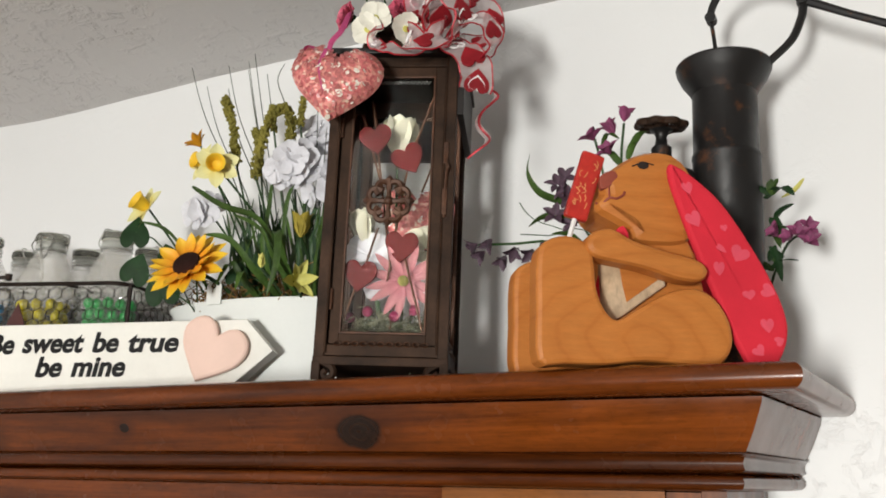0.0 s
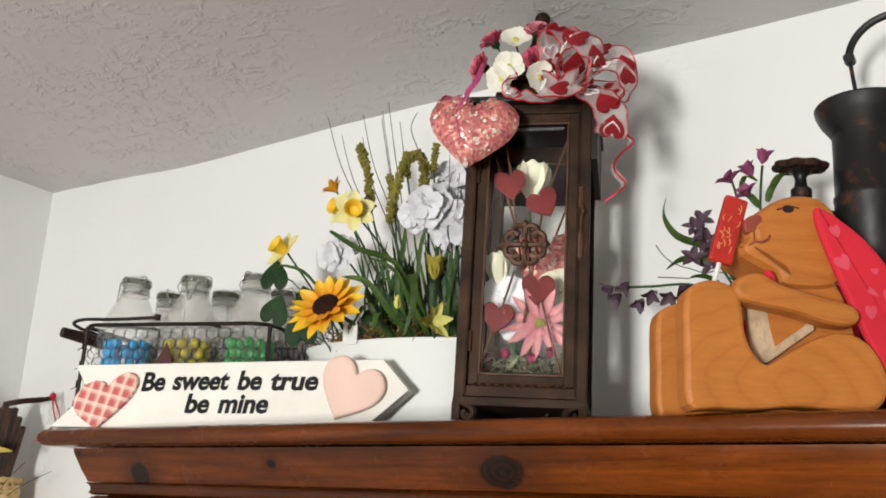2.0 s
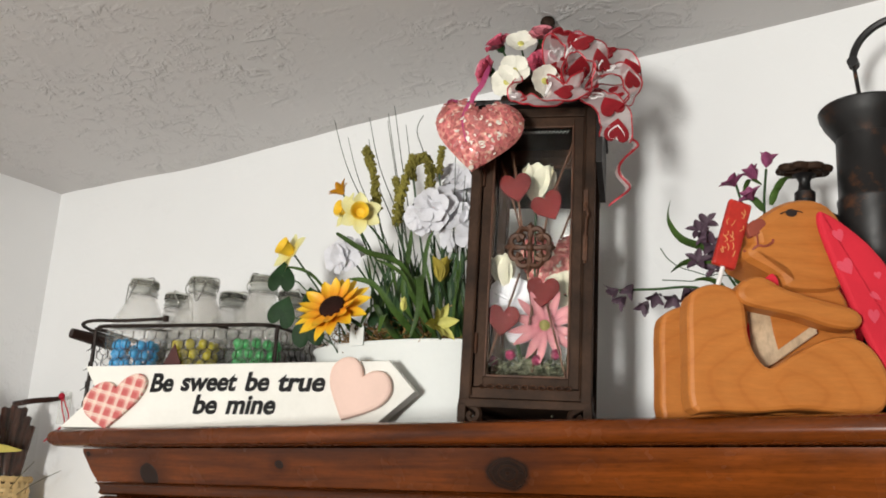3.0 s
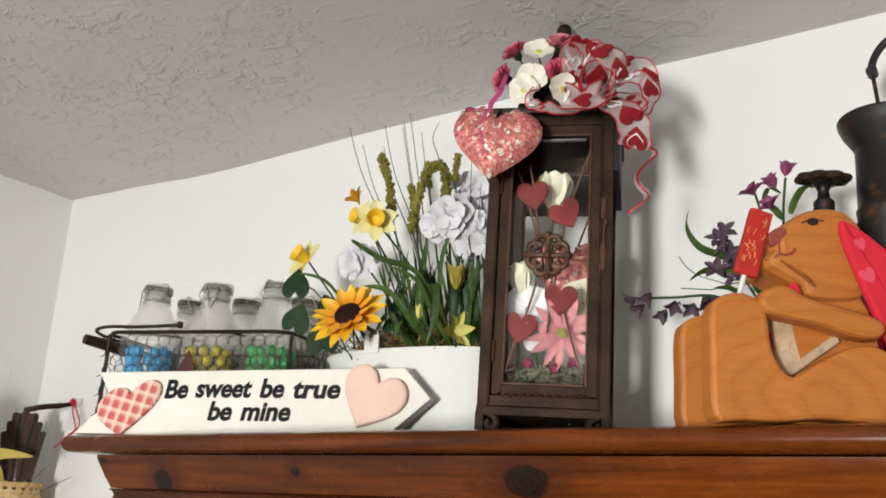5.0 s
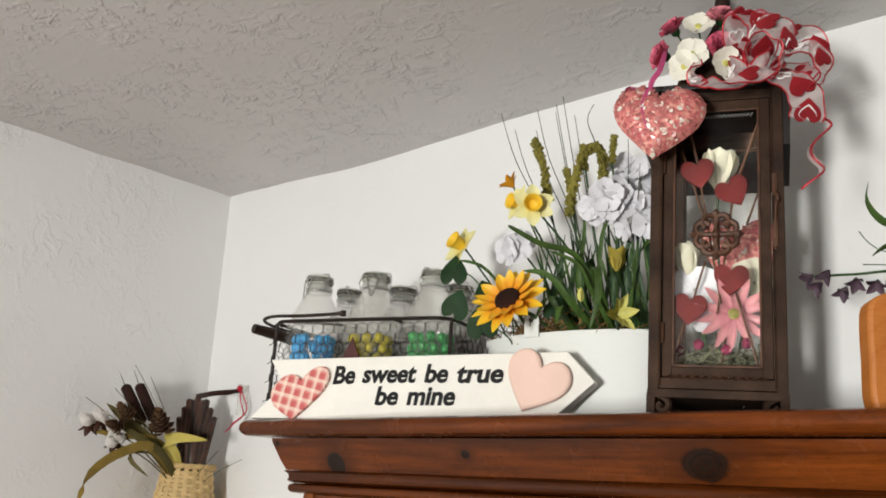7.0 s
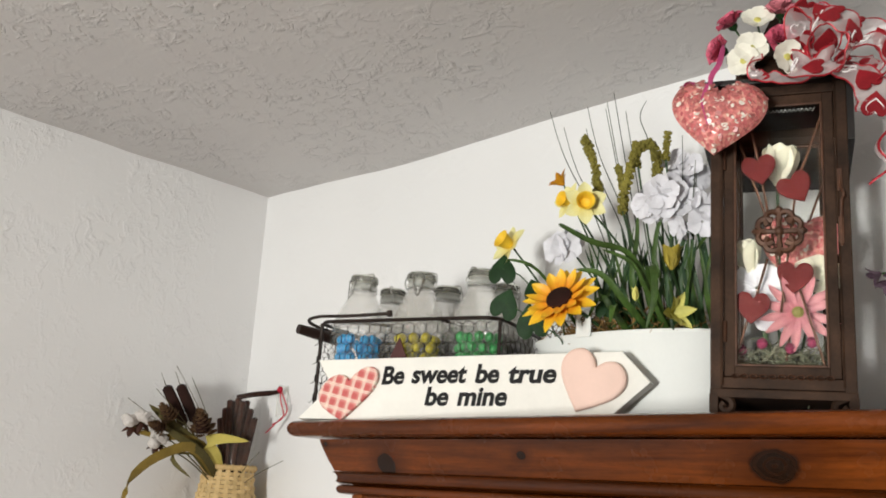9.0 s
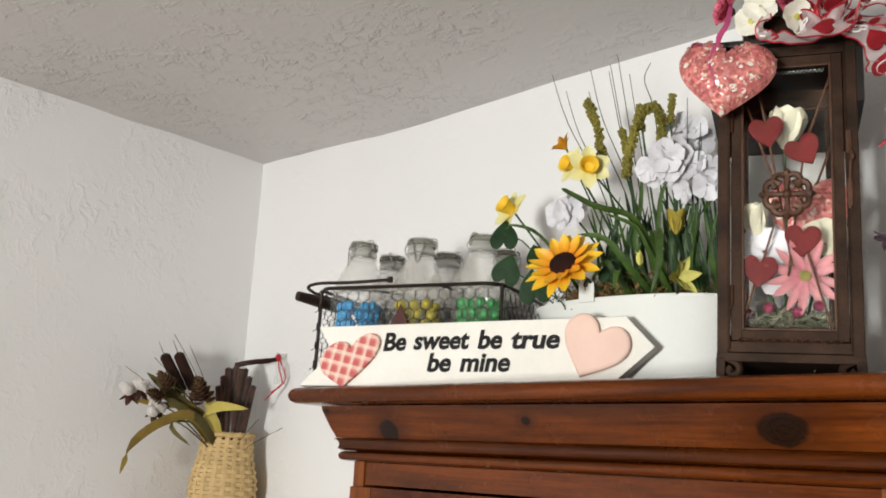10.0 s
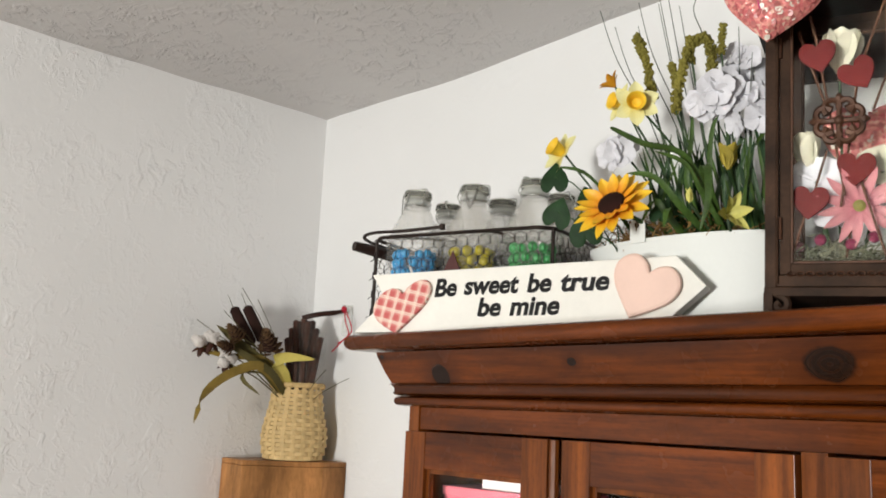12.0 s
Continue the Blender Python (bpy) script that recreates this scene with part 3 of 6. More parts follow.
def wooden_bunny():
    bm = bmesh.new()

    def layer(pts, w0, w1, b, mat=0, steps=3):
        plate([(p.x, p.y) for p in smooth_line([(x, z, 0) for x, z in pts], steps, True)], w0, w1, b, bm, mat)
    leg = [(-0.100, 0.002), (-0.101, 0.045), (-0.100, 0.086), (-0.093, 0.098), (-0.078, 0.103), (-0.063, 0.098), (-0.057, 0.086), (-0.0555, 0.062), (-0.050, 0.045), (-0.040, 0.036), (-0.024, 0.046), (0.0, 0.060),
           (0.020, 0.064), (0.036, 0.057), (0.047, 0.038), (0.048, 0.018), (0.037, 0.003), (0.015, 0.002), (-0.02, 0.004), (-0.05, 0.0005), (-0.08, 0.0005)]
    layer(leg, -0.056, -0.026, 0.0038)
    layer(leg, 0.034, 0.064, 0.0038)
    layer([(-0.042, 0.004), (-0.043, 0.05), (-0.036, 0.085), (-0.028, 0.118), (0.015, 0.122), (0.034, 0.10), (0.042, 0.05), (0.043, 0.006)], -0.0255, 0.0335, 0.003)
    head = [(-0.014, 0.106), (-0.021, 0.117), (-0.034, 0.1255), (-0.0455, 0.1325), (-0.047, 0.141), (-0.042, 0.148), (-0.044, 0.156), (-0.041, 0.163), (-0.030, 0.173), (-0.014, 0.184), (0.003, 0.189), (0.018, 0.187), (0.030, 0.176), (0.036, 0.158), (0.034, 0.130), (0.026, 0.108)]
    layer(head, -0.034, 0.034, 0.010)
    arm = [(-0.064, 0.096), (-0.058, 0.106), (-0.043, 0.110), (-0.026, 0.101), (0.0, 0.093), (0.024, 0.087), (0.031, 0.078), (0.025, 0.070), (0.006, 0.071), (-0.020, 0.079), (-0.048, 0.084), (-0.060, 0.088)]
    layer(arm, -0.060, -0.034, 0.005)
    layer(arm, 0.034, 0.058, 0.005)
    layer([(-0.047, 0.088), (-0.046, 0.055), (-0.040, 0.036), (-0.028, 0.044), (0.006, 0.070), (0.004, 0.090)], -0.033, -0.0258, 0.002, 1, 1)
    layer([(-0.032, 0.091), (-0.0290, 0.068), (-0.0262, 0.0545), (-0.012, 0.0655), (0.001, 0.0755), (0.000, 0.091)], -0.0336, -0.0329, 0.0003, 0, 1)
    # cloth bow under the chin
    layer([(-0.042, 0.104), (-0.035, 0.113), (-0.028, 0.118), (-0.024, 0.108), (-0.034, 0.100)], -0.0385, -0.0345, 0.001, 2)
    layer([(-0.050, 0.060), (-0.044, 0.085), (-0.040, 0.085), (-0.042, 0.05)], -0.030, -0.026, 0.001, 2)
    # hanging ear
    ear = [(0.008, 0.170), (0.013, 0.1715), (0.030, 0.160), (0.050, 0.140), (0.070, 0.108), (0.088, 0.072), (0.0965, 0.045), (0.096, 0.026), (0.088, 0.008), (0.078, 0.001), (0.066, 0.002), (0.052, 0.030), (0.036, 0.072), (0.020, 0.118), (0.009, 0.155)]
    layer(ear, -0.0475, -0.0385, 0.003, 2, 4)
    layer(ear, 0.0385, 0.0460, 0.003, 2, 4)
    for x, z, w, h, a in ((0.022, 0.151, 0.009, 0.011, 0.3), (0.026, 0.124, 0.013, 0.014, 0.5), (0.061, 0.096, 0.016, 0.014, -0.5), (0.050, 0.118, 0.006, 0.006, 0.2), (0.083, 0.066, 0.012, 0.012, 1.2), (0.067, 0.062, 0.011, 0.008, 0.2), (0.080, 0.037, 0.011, 0.012, 0.1), (0.072, 0.016, 0.011, 0.009, 0.7), (0.044, 0.083, 0.009, 0.012, 0.0), (0.089, 0.025, 0.008, 0.008, 2.0), (0.047, 0.100, 0.005, 0.010, 0.9)):
        plate([(x + u, z + v) for u, v in heart(w, h, 16, a)], -0.0479, -0.0474, 0, bm, 3)
    # painted face
    tube([(-0.018, -0.0343, 0.1722), (-0.009, -0.0345, 0.1765), (0.000, -0.0343, 0.1745)], 0.0006, 5, bm, mat=4)
    plate([(-0.009 + 0.0046 * math.cos(a), 0.1735 + 0.0034 * math.sin(a)) for a in [k * math.pi / 8 for k in range(16)]], -0.0348, -0.0338, 0, bm, 4)
    nose = [(-0.0445, 0.160), (-0.040, 0.1655), (-0.0325, 0.1675), (-0.0295, 0.162), (-0.035, 0.154), (-0.0430, 0.151)]
    layer(nose, -0.0335, -0.0255, 0.001, 5)
    tube(smooth_line([(-0.0465, -0.0262, 0.1400), (-0.0425, -0.0300, 0.1385), (-0.0375, -0.0340, 0.1430), (-0.0320, -0.0345, 0.1425), (-0.0265, -0.0345, 0.1455), (-0.0250, -0.0345, 0.1490)], 4), 0.0011, 5, bm, mat=5)
    tube([(-0.0375, -0.0340, 0.1430), (-0.0375, -0.0335, 0.1540)], 0.0007, 5, bm, mat=5)
    bmesh.ops.scale(bm, vec=(1.12, 1.0, 1.045), verts=bm.verts)
    return bm


BUN = pose(-0.1745, 0.822, TOP, 0, 0, 34)
bunny = part("wooden_bunny", wooden_bunny(), [BASSWOOD, CREAM_WOOD, RED_CLOTH, PINK_PRINT, DARK_PAINT, ROSE_PAINT], None, "", False, BUN)
tagged(bunny, "seated orange-brown wooden bunny figure with a red printed cloth ear", "figurine")

lolly = thing("lollipop", "red foil-wrapped lollipop on a white stick against the wooden bunny", "lollipop", BUN @ pose(-0.082, -0.026, 0.096, 0, 17, 0))
RED_FOIL = plain("red_wrapper", (0.55, 0.03, 0.02), 0.3, vary=0.25, coarse=60)
GOLD_PRINT = plain("gold_print", (0.75, 0.35, 0.14), 0.4)
w = part("wrapper", box(-0.0105, 0.0105, -0.004, 0.004, 0.036, 0.100, 0.0025), RED_FOIL, lolly)
fl = random.Random(4)
for k in range(14):
    x, z = fl.uniform(-0.0075, 0.0065), fl.uniform(0.042, 0.094)
    part("printed_fleck", tube(smooth_line([(x, -0.0042, z), (x + fl.uniform(-0.003, 0.003), -0.0043, z + 0.003), (x + fl.uniform(-0.003, 0.003), -0.0042, z + 0.006)], 3), 0.0005, 4), GOLD_PRINT, w)
part("stick", tube([(0, 0, 0.0), (0, 0, 0.037)], 0.0022, 8), WHITE_CARD, lolly, smooth=True)

# ---- hand pump ----
n = Nodes("blackened_iron")
rust = n.ramp(n.noise(42.0, 5, 0.65), [(0.56, 0.0), (0.70, 1.0)])
band = n.ramp(n.noise(9.0, 3), [(0.45, 0.0), (0.7, 1.0)])
col = n.mix(n.mix(1.0, rust, band, "MULTIPLY"), (0.014, 0.013, 0.013), (0.20, 0.065, 0.016))
IRON = n.done(col, n.ramp(n.noise(30.0, 3), [(0.3, 0.34), (0.7, 0.6)]), 0.35, n.bump(n.noise(160.0, 4), 0.25, 0.0006))
pump = thing("hand_pump", "black rusty iron hand water pump standing against the wall", "pump", leaning(pose(-0.1185, 0.930, TOP + 0.001), 1.6, -0.14, 0.93) @ Matrix.Diagonal((1, 1, 0.982, 1)))
body = [(0.048, 0.0), (0.048, 0.006), (0.036, 0.010), (0.0335, 0.02), (0.0335, 0.228), (0.0342, 0.229), (0.0342, 0.233), (0.0325, 0.235), (0.0325, 0.306)]
part("barrel", lathe(body, 36), IRON, pump, smooth=True)
part("rim", lathe([(0.0327, 0.300), (0.036, 0.306), (0.043, 0.316), (0.0475, 0.326), (0.0485, 0.331), (0.047, 0.3335), (0.044, 0.332), (0.034, 0.326), (0.020, 0.324), (0.003, 0.323)], 40), IRON, pump, "flared rusty rim", True)
hoop = [(0.034 + 0.046 * math.cos(radians(a)), 0.0, 0.389 + 0.046 * math.sin(radians(a))) for a in range(-20, 176, 13)]
yoke = part("yoke", tube(smooth_line([(0.036, -0.004, 0.322), (0.050, -0.003, 0.334), (0.068, -0.001, 0.352)] + hoop, 3), 0.0042, 8), IRON, pump, "curved iron yoke", True)
part("pivot", lathe([(0.0005, -0.007), (0.0065, -0.007), (0.0065, 0.007), (0.0005, 0.007)], 14), IRON, yoke, m=pose(0.080, 0, 0.395, 90, 0, 0))
part("knuckle", lathe([(0.0005, -0.006), (0.0058, -0.006), (0.0058, 0.006), (0.0005, 0.006)], 12), IRON, yoke, m=pose(-0.0110, 0, 0.391, 90, 0, 0))
part("piston_rod", tube([(-0.0110, 0, 0.391), (-0.004, 0, 0.322)], 0.0021, 8), IRON, pump, smooth=True)
part("lever", tube([(0.080, 0.0, 0.395), (0.12, 0.0, 0.372), (0.19, 0.0, 0.335), (0.25, 0.004, 0.300)], [0.0050, 0.0042, 0.0042, 0.0055], 8), IRON, pump, "long iron pump lever", True)
spout = part("spout", tube(smooth_line([(-0.030, -0.008, 0.205), (-0.045, -0.012, 0.212), (-0.062, -0.014, 0.212), (-0.074, -0.016, 0.200), (-0.076, -0.016, 0.180)], 4), 0.011, 12), IRON, pump, smooth=True)
bm = lathe([(0.0105, 0.0), (0.0105, 0.008), (0.0065, 0.012), (0.0055, 0.020), (0.008, 0.026), (0.012, 0.028)], 16)
part("valve_stem", bm, IRON, spout, smooth=True, m=pose(-0.062, -0.016, 0.236))
part("valve_collar", lathe([(0.010, 0.0), (0.010, 0.018)], 16), IRON, spout, m=pose(-0.062, -0.016, 0.218))
rim = [((0.0225 + 0.0022 * math.cos(8 * a)) * math.cos(a), (0.0225 + 0.0022 * math.cos(8 * a)) * math.sin(a), 0.0) for a in [k * 2 * math.pi / 64 for k in range(64)]]
bm = tube(rim, 0.0042, 8, None, True)
for k in range(4):
    a = k * math.pi / 2 + 0.4
    tube([(0, 0, -0.003), (0.021 * math.cos(a), 0.021 * math.sin(a), 0.0)], 0.0034, 6, bm)
lathe([(0.002, -0.006), (0.008, -0.006), (0.008, 0.003), (0.004, 0.006), (0.002, 0.006)], 12, bm)
part("hand_wheel", bm, RUST, spout, "scalloped rusty valve wheel", True, m=pose(-0.062, -0.016, 0.270, 6, 4, 0))


# ---- flower helpers ----
def petal_bm(length, width, cup=0.15, curl=0.4, p=0.75, rows=6, notch=0.0, wave=0.0):
    """A petal or leaf along +x from the origin, its face up; curl bends it along its length, cup across."""
    bm = bmesh.new()
    grid, x, z = [], 0.0, 0.0
    for i in range(rows + 1):
        s = i / rows
        w = width * 0.5 * math.sin(math.pi * max(0.0, min(1.0, s)) ** p) ** (0.75 if p <= 1 else 0.5) if 0 < s < 1 else (0.10 * width if i == 0 else 0.02 * width)
        a = curl * (s - 0.25)
        row = []
        for k in (-1, -0.5, 0, 0.5, 1):
            y = w * k
            row.append(bm.verts.new((x - (notch * length * (1 - abs(k)) if i == rows else 0), y, z + cup * abs(k) ** 1.6 * w + wave * width * math.sin(9 * s + 4 * k))))
        grid.append(row)
        x += length / rows * math.cos(a)
        z += length / rows * math.sin(a)
    for a, b in zip(grid, grid[1:]):
        for k in range(4):
            bm.faces.new((a[k], a[k + 1], b[k + 1], b[k]))
    return bm


def aim(pos, way, roll=0.0):
    """A pose at pos whose z points along way."""
    return Matrix.Translation(pos) @ Vector(way).to_track_quat("Z", "Y").to_matrix().to_4x4() @ Matrix.Rotation(radians(roll), 4, "Z")


def strap(pts, width, fold=0.25, bm=None, side=None, steps=4):
    """A long leaf along the points, pointed at its end, with a shallow fold."""
    bm = bm or bmesh.new()
    line = smooth_line(pts, steps)
    n_ = len(line)
    side = Vector(side or (0.8, 0.35, 0.1)).normalized()
    prev = None
    for i, p in enumerate(line):
        s = i / (n_ - 1)
        w = width * 0.38 * min(1.0, 0.45 + 2.2 * s) * (1 - max(0, (s - 0.6) / 0.4) ** 2) + 0.0004
        d = (line[min(i + 1, n_ - 1)] - line[max(i - 1, 0)]).normalized()
        across = (side - d * side.dot(d)).normalized()
        up = d.cross(across)
        row = [bm.verts.new(p + across * w * k + up * abs(k) * fold * w) for k in (-1, 0, 1)]
        if prev:
            for k in range(2):
                bm.faces.new((prev[k], prev[k + 1], row[k + 1], row[k]))
        prev = row
    return bm


def jitter(r):
    return Vector((random.uniform(-r, r), random.uniform(-r, r), random.uniform(-r, r)))


def leafy(name, colour, vary=0.3, rough=0.45, bump=0.2, fine=300.0, coarse=35.0, **more):
    return plain(name, colour, rough, vary=vary, fine=fine, coarse=coarse, bump=bump, **more)


def two_tone(name, inner, outer, radius, rough=0.5, vary=0.12):
    """A petal whose colour runs along its length, with fine veins."""
    n = Nodes(name)
    sep = n.add("ShaderNodeSeparateXYZ")
    n.join(n.coord, sep.inputs[0])
    d = n.math("ADD", n.math("DIVIDE", sep.outputs[0], radius), n.math("MULTIPLY", n.math("SUBTRACT", n.noise(160.0, 2), 0.5), 0.35))
    col = n.ramp(d, [(0.15, inner), (0.75, outer)])
    vein = n.ramp(n.noise(1.0, 3, 0.6, n.mapped((30, 500, 30))), [(0.3, 1 - vary), (0.7, 1.0)])
    return n.done(n.mix(1.0, col, vein, "MULTIPLY"), rough, 0.0, n.bump(n.noise(1.0, 3, 0.6, n.mapped((30, 500, 30))), 0.2, 0.0005), Subsurface_Weight=0.0)


GREEN = leafy("strap_leaf_green", (0.062, 0.118, 0.024), 0.45)
GREEN_DARK = leafy("dark_leaf_green", (0.013, 0.045, 0.012), rough=0.6)
GREEN_STEM = leafy("stem_green", (0.040, 0.085, 0.030))
REED = leafy("grey_green_reed", (0.085, 0.10, 0.072), rough=0.6)
OLIVE = leafy("olive_seed_head", (0.25, 0.22, 0.045), rough=0.8, bump=0.5)
SUN_PETAL = two_tone("sunflower_petal", (0.82, 0.30, 0.010), (0.93, 0.60, 0.030), 0.036)
SUN_DISC = plain("sunflower_disc", (0.028, 0.008, 0.005), 0.9, vary=0.5, fine=500, bump=0.6, dist=0.002)
DAFF_PETAL = two_tone("daffodil_petal", (0.80, 0.68, 0.17), (0.82, 0.78, 0.38), 0.022)
DAFF_CUP = plain("daffodil_cup", (0.90, 0.59, 0.045), 0.5, vary=0.12, fine=400)
ORANGE_BUD = plain("orange_bud", (0.75, 0.33, 0.02), 0.5, vary=0.15, fine=400)
WHITE_PETAL = plain("white_silk_petal", (0.76, 0.755, 0.80), 0.6, vary=0.10, fine=350, coarse=40)
CREAM_PETAL = plain("cream_silk_petal", (0.74, 0.71, 0.56), 0.6, vary=0.08, fine=350, coarse=40)
LIME_PETAL = plain("lime_yellow_petal", (0.66, 0.62, 0.17), 0.55, vary=0.15, fine=350, coarse=40)
STRAW = plain("brown_excelsior", (0.42, 0.24, 0.09), 0.8, vary=0.4, fine=300)
MOSS = plain("grey_green_moss", (0.22, 0.225, 0.15), 0.9, vary=0.4, fine=300)
TWIG = plain("brown_stick", (0.13, 0.06, 0.035), 0.7, vary=0.3)
RED_HEART = plain("red_painted_wood", (0.115, 0.0065, 0.0065), 0.7, vary=0.12, fine=250)
PINK_PETAL = two_tone("pink_daisy_petal", (0.42, 0.12, 0.15), (0.58, 0.24, 0.26), 0.03, vary=0.35)
ROSE = plain("raspberry_silk", (0.68, 0.13, 0.21), 0.4, vary=0.35, fine=400, coarse=60)
ROSE_PALE = plain("dusty_rose_silk", (0.72, 0.24, 0.29), 0.45, vary=0.3, fine=400, coarse=60)
PURPLE = plain("plum_silk", (0.30, 0.075, 0.17), 0.5, vary=0.35, fine=300, coarse=50)
PURPLE_DARK = plain("dark_purple_silk", (0.10, 0.060, 0.085), 0.5, vary=0.35, fine=300, coarse=50)
def cloudy(name, share, rough, colour=(0.70, 0.71, 0.66)):
    """Thin clouded glass, partly see-through."""
    n = Nodes(name)
    return n.done(colour, rough, 0.0, n.bump(n.noise(60.0, 2), 0.06, 0.001), Alpha=share, Specular_IOR_Level=0.6)


CLEAR = cloudy("bottle_glass", 0.42, 0.05)
FROST = cloudy("clouded_bottle_glass", 0.22, 0.06, (0.84, 0.82, 0.77))
CLEAR_BODY = cloudy("clear_bottle_glass", 0.08, 0.05)
LID = glass("thick_lid_glass", (0.80, 0.81, 0.75), 0.04)
STEEL = plain("bail_wire", (0.42, 0.42, 0.40), 0.3, 1.0, vary=0.2)

# ---- wire basket of bottles ----
CAR = leaning(pose(-1.150, 0.795, TOP + 0.0015, 0, 0, 15.6), 0.8, -0.79, 0.61)
BW, BD, BH = 0.301, 0.187, 0.150
carrier = thing("wire_basket", "dark chicken-wire bottle basket with a wooden-gripped bail handle", "basket", CAR)


def round_rect(w, d, r, z, n_=6):
    out = []
    for cx, cy, a0 in ((w - r, r, -90), (w - r, d - r, 0), (r, d - r, 90), (r, r, 180)):
        out += [(cx + r * math.cos(radians(a0 + 90 * k / n_)), cy + r * math.sin(radians(a0 + 90 * k / n_)), z) for k in range(n_ + 1)]
    return out


part("top_rim", tube(round_rect(BW, BD, 0.03, BH), 0.0028, 8, None, True), WIRE, carrier, smooth=True)
part("bottom_rim", tube(round_rect(BW, BD, 0.03, 0.003), 0.0024, 8, None, True), WIRE, carrier, smooth=True)
for x, y in ((0.003, 0.012), (BW - 0.003, 0.012), (0.003, BD - 0.012), (BW - 0.003, BD - 0.012)):
    part("upright", tube([(x, y, 0.0), (x, y, BH)], 0.0028, 8), WIRE, carrier, smooth=True)
bm = bmesh.new()
for k in range(9):
    x = 0.02 + k * (BW - 0.04) / 8
    tube([(x, 0.0, 0.003), (x, BD, 0.003)], 0.0012, 5, bm)
part("bottom_wires", bm, WIRE, carrier)


def hex_net(length, height, place, cell=0.0105):
    """Hexagonal wire netting: each cell's zigzag and its twisted joint."""
    bm = bmesh.new()
    h = cell * 0.9
    rows_ = int(height / (1.5 * h))
    cols = int(length / (2 * cell * 0.87))
    dx = length / cols
    for j in range(rows_ + 1):
        z = j * 1.5 * h
        off = 0.5 * dx if j % 2 else 0.0
        pts = []
        for i in range(cols):
            x = i * dx + off
            pts += [(x, z), (x + 0.5 * dx, z + 0.5 * h)]
        pts = [p for p in pts if p[0] <= length + 1e-6 and p[1] <= height]
        for a, b in zip(pts, pts[1:]):
            tube([place(*a), place(*b)], 0.00055, 3, bm)
        for i in range(cols):
            x = (i + 0.5) * dx + off
            if x <= length and z + 1.5 * h <= height:
                tube([place(x, z + 0.5 * h), place(x, z + 1.5 * h)], 0.00085, 3, bm)
    return bm


for side_name, length, place in (("front", BW, lambda u, z: (u, 0.0005, z)), ("back", BW, lambda u, z: (u, BD - 0.0005, z)), ("a", BD, lambda u, z: (0.0005, u, z)), ("b", BD, lambda u, z: (BW - 0.0005, u, z))):
    part("wire_mesh", hex_net(length, BH, place), WIRE, carrier)
tri_ = [(0.119, 0.060), (0.178, 0.060), (0.1490, 0.124)]
part("metal_pennant", plate(tri_, -0.004, -0.002, 0.0004), plain("maroon_metal", (0.085, 0.022, 0.020), 0.55, 0.2), carrier, "dark maroon metal pennant")
bail = part("bail", tube(smooth_line([(0.004, 0.165, BH), (-0.020, 0.140, BH + 0.004), (-0.038, 0.080, BH + 0.004), (-0.030, 0.022, BH + 0.006), (0.0, 0.004, BH + 0.009), (0.060, -0.004, BH + 0.007), (0.128, -0.004, BH + 0.009)], 5), 0.0026, 8), WIRE, carrier, smooth=True)
part("bail_knob", lathe([(0.0005, -0.005), (0.0045, -0.004), (0.0045, 0.004), (0.0005, 0.005)], 10), WIRE, bail, m=pose(0.129, -0.004, BH + 0.009))
part("grip", tube([(-0.046, 0.018, BH - 0.006), (-0.030, 0.050, BH - 0.009), (-0.018, 0.085, BH - 0.012), (-0.010, 0.115, BH - 0.014)], [0.0075, 0.0090, 0.0090, 0.0075], 12), plain("dark_turned_wood", (0.030, 0.015, 0.011), 0.5), bail, "dark turned wooden grip", True)
part("locking_wire", tube(smooth_line([(0.012, 0.006, BH + 0.001), (0.06, 0.05, BH + 0.006), (0.11, 0.07, BH + 0.003)], 4), 0.002, 6), WIRE, carrier, smooth=True)
part("locking_wire", tube(smooth_line([(0.15, 0.001, BH + 0.001), (0.19, 0.03, BH + 0.006), (0.215, 0.06, BH + 0.001)], 4), 0.002, 6), WIRE, carrier, smooth=True)

BEADS = [plain("blue_candy", (0.0, 0.40, 0.85), 0.3, vary=0.2), plain("yellow_candy", (0.66, 0.54, 0.0), 0.3, vary=0.3), plain("green_candy", (0.01, 0.45, 0.08), 0.3, vary=0.3), plain("grey_candy", (0.36, 0.35, 0.37), 0.3, vary=0.2), plain("pale_candy", (0.60, 0.60, 0.58), 0.4, vary=0.1)]
outer = [(0.034, 0.0), (0.0430, 0.002), (0.0450, 0.006), (0.0450, 0.136), (0.0440, 0.146), (0.0395, 0.158), (0.0315, 0.175), (0.0235, 0.190), (0.0200, 0.198), (0.0197, 0.203)]
cut = 4
bottle_mesh = mesh_of(lathe(outer[:cut] + [(r - 0.0022, z + (0.004 if z < 0.01 else 0)) for r, z in outer[:cut]][::-1], 28, caps=True), "bottle_body", CLEAR_BODY)
shoulder_mesh = mesh_of(lathe(outer[cut - 1:] + [(r - 0.0022, z) for r, z in outer[cut - 1:]][::-1], 28, caps=False), "shoulder", FROST)
neck_mesh = mesh_of(lathe([(0.0196, 0.2035), (0.0215, 0.205), (0.0215, 0.2085), (0.0198, 0.210), (0.0198, 0.213), (0.0178, 0.213), (0.0178, 0.2035)], 28), "neck_ring", CLEAR)
lid_mesh = mesh_of(lathe([(0.0165, 0.2095), (0.0202, 0.2135), (0.0218, 0.2150), (0.0218, 0.2225), (0.0205, 0.2255), (0.016, 0.2268), (0.003, 0.2272)], 28), "lid", LID)
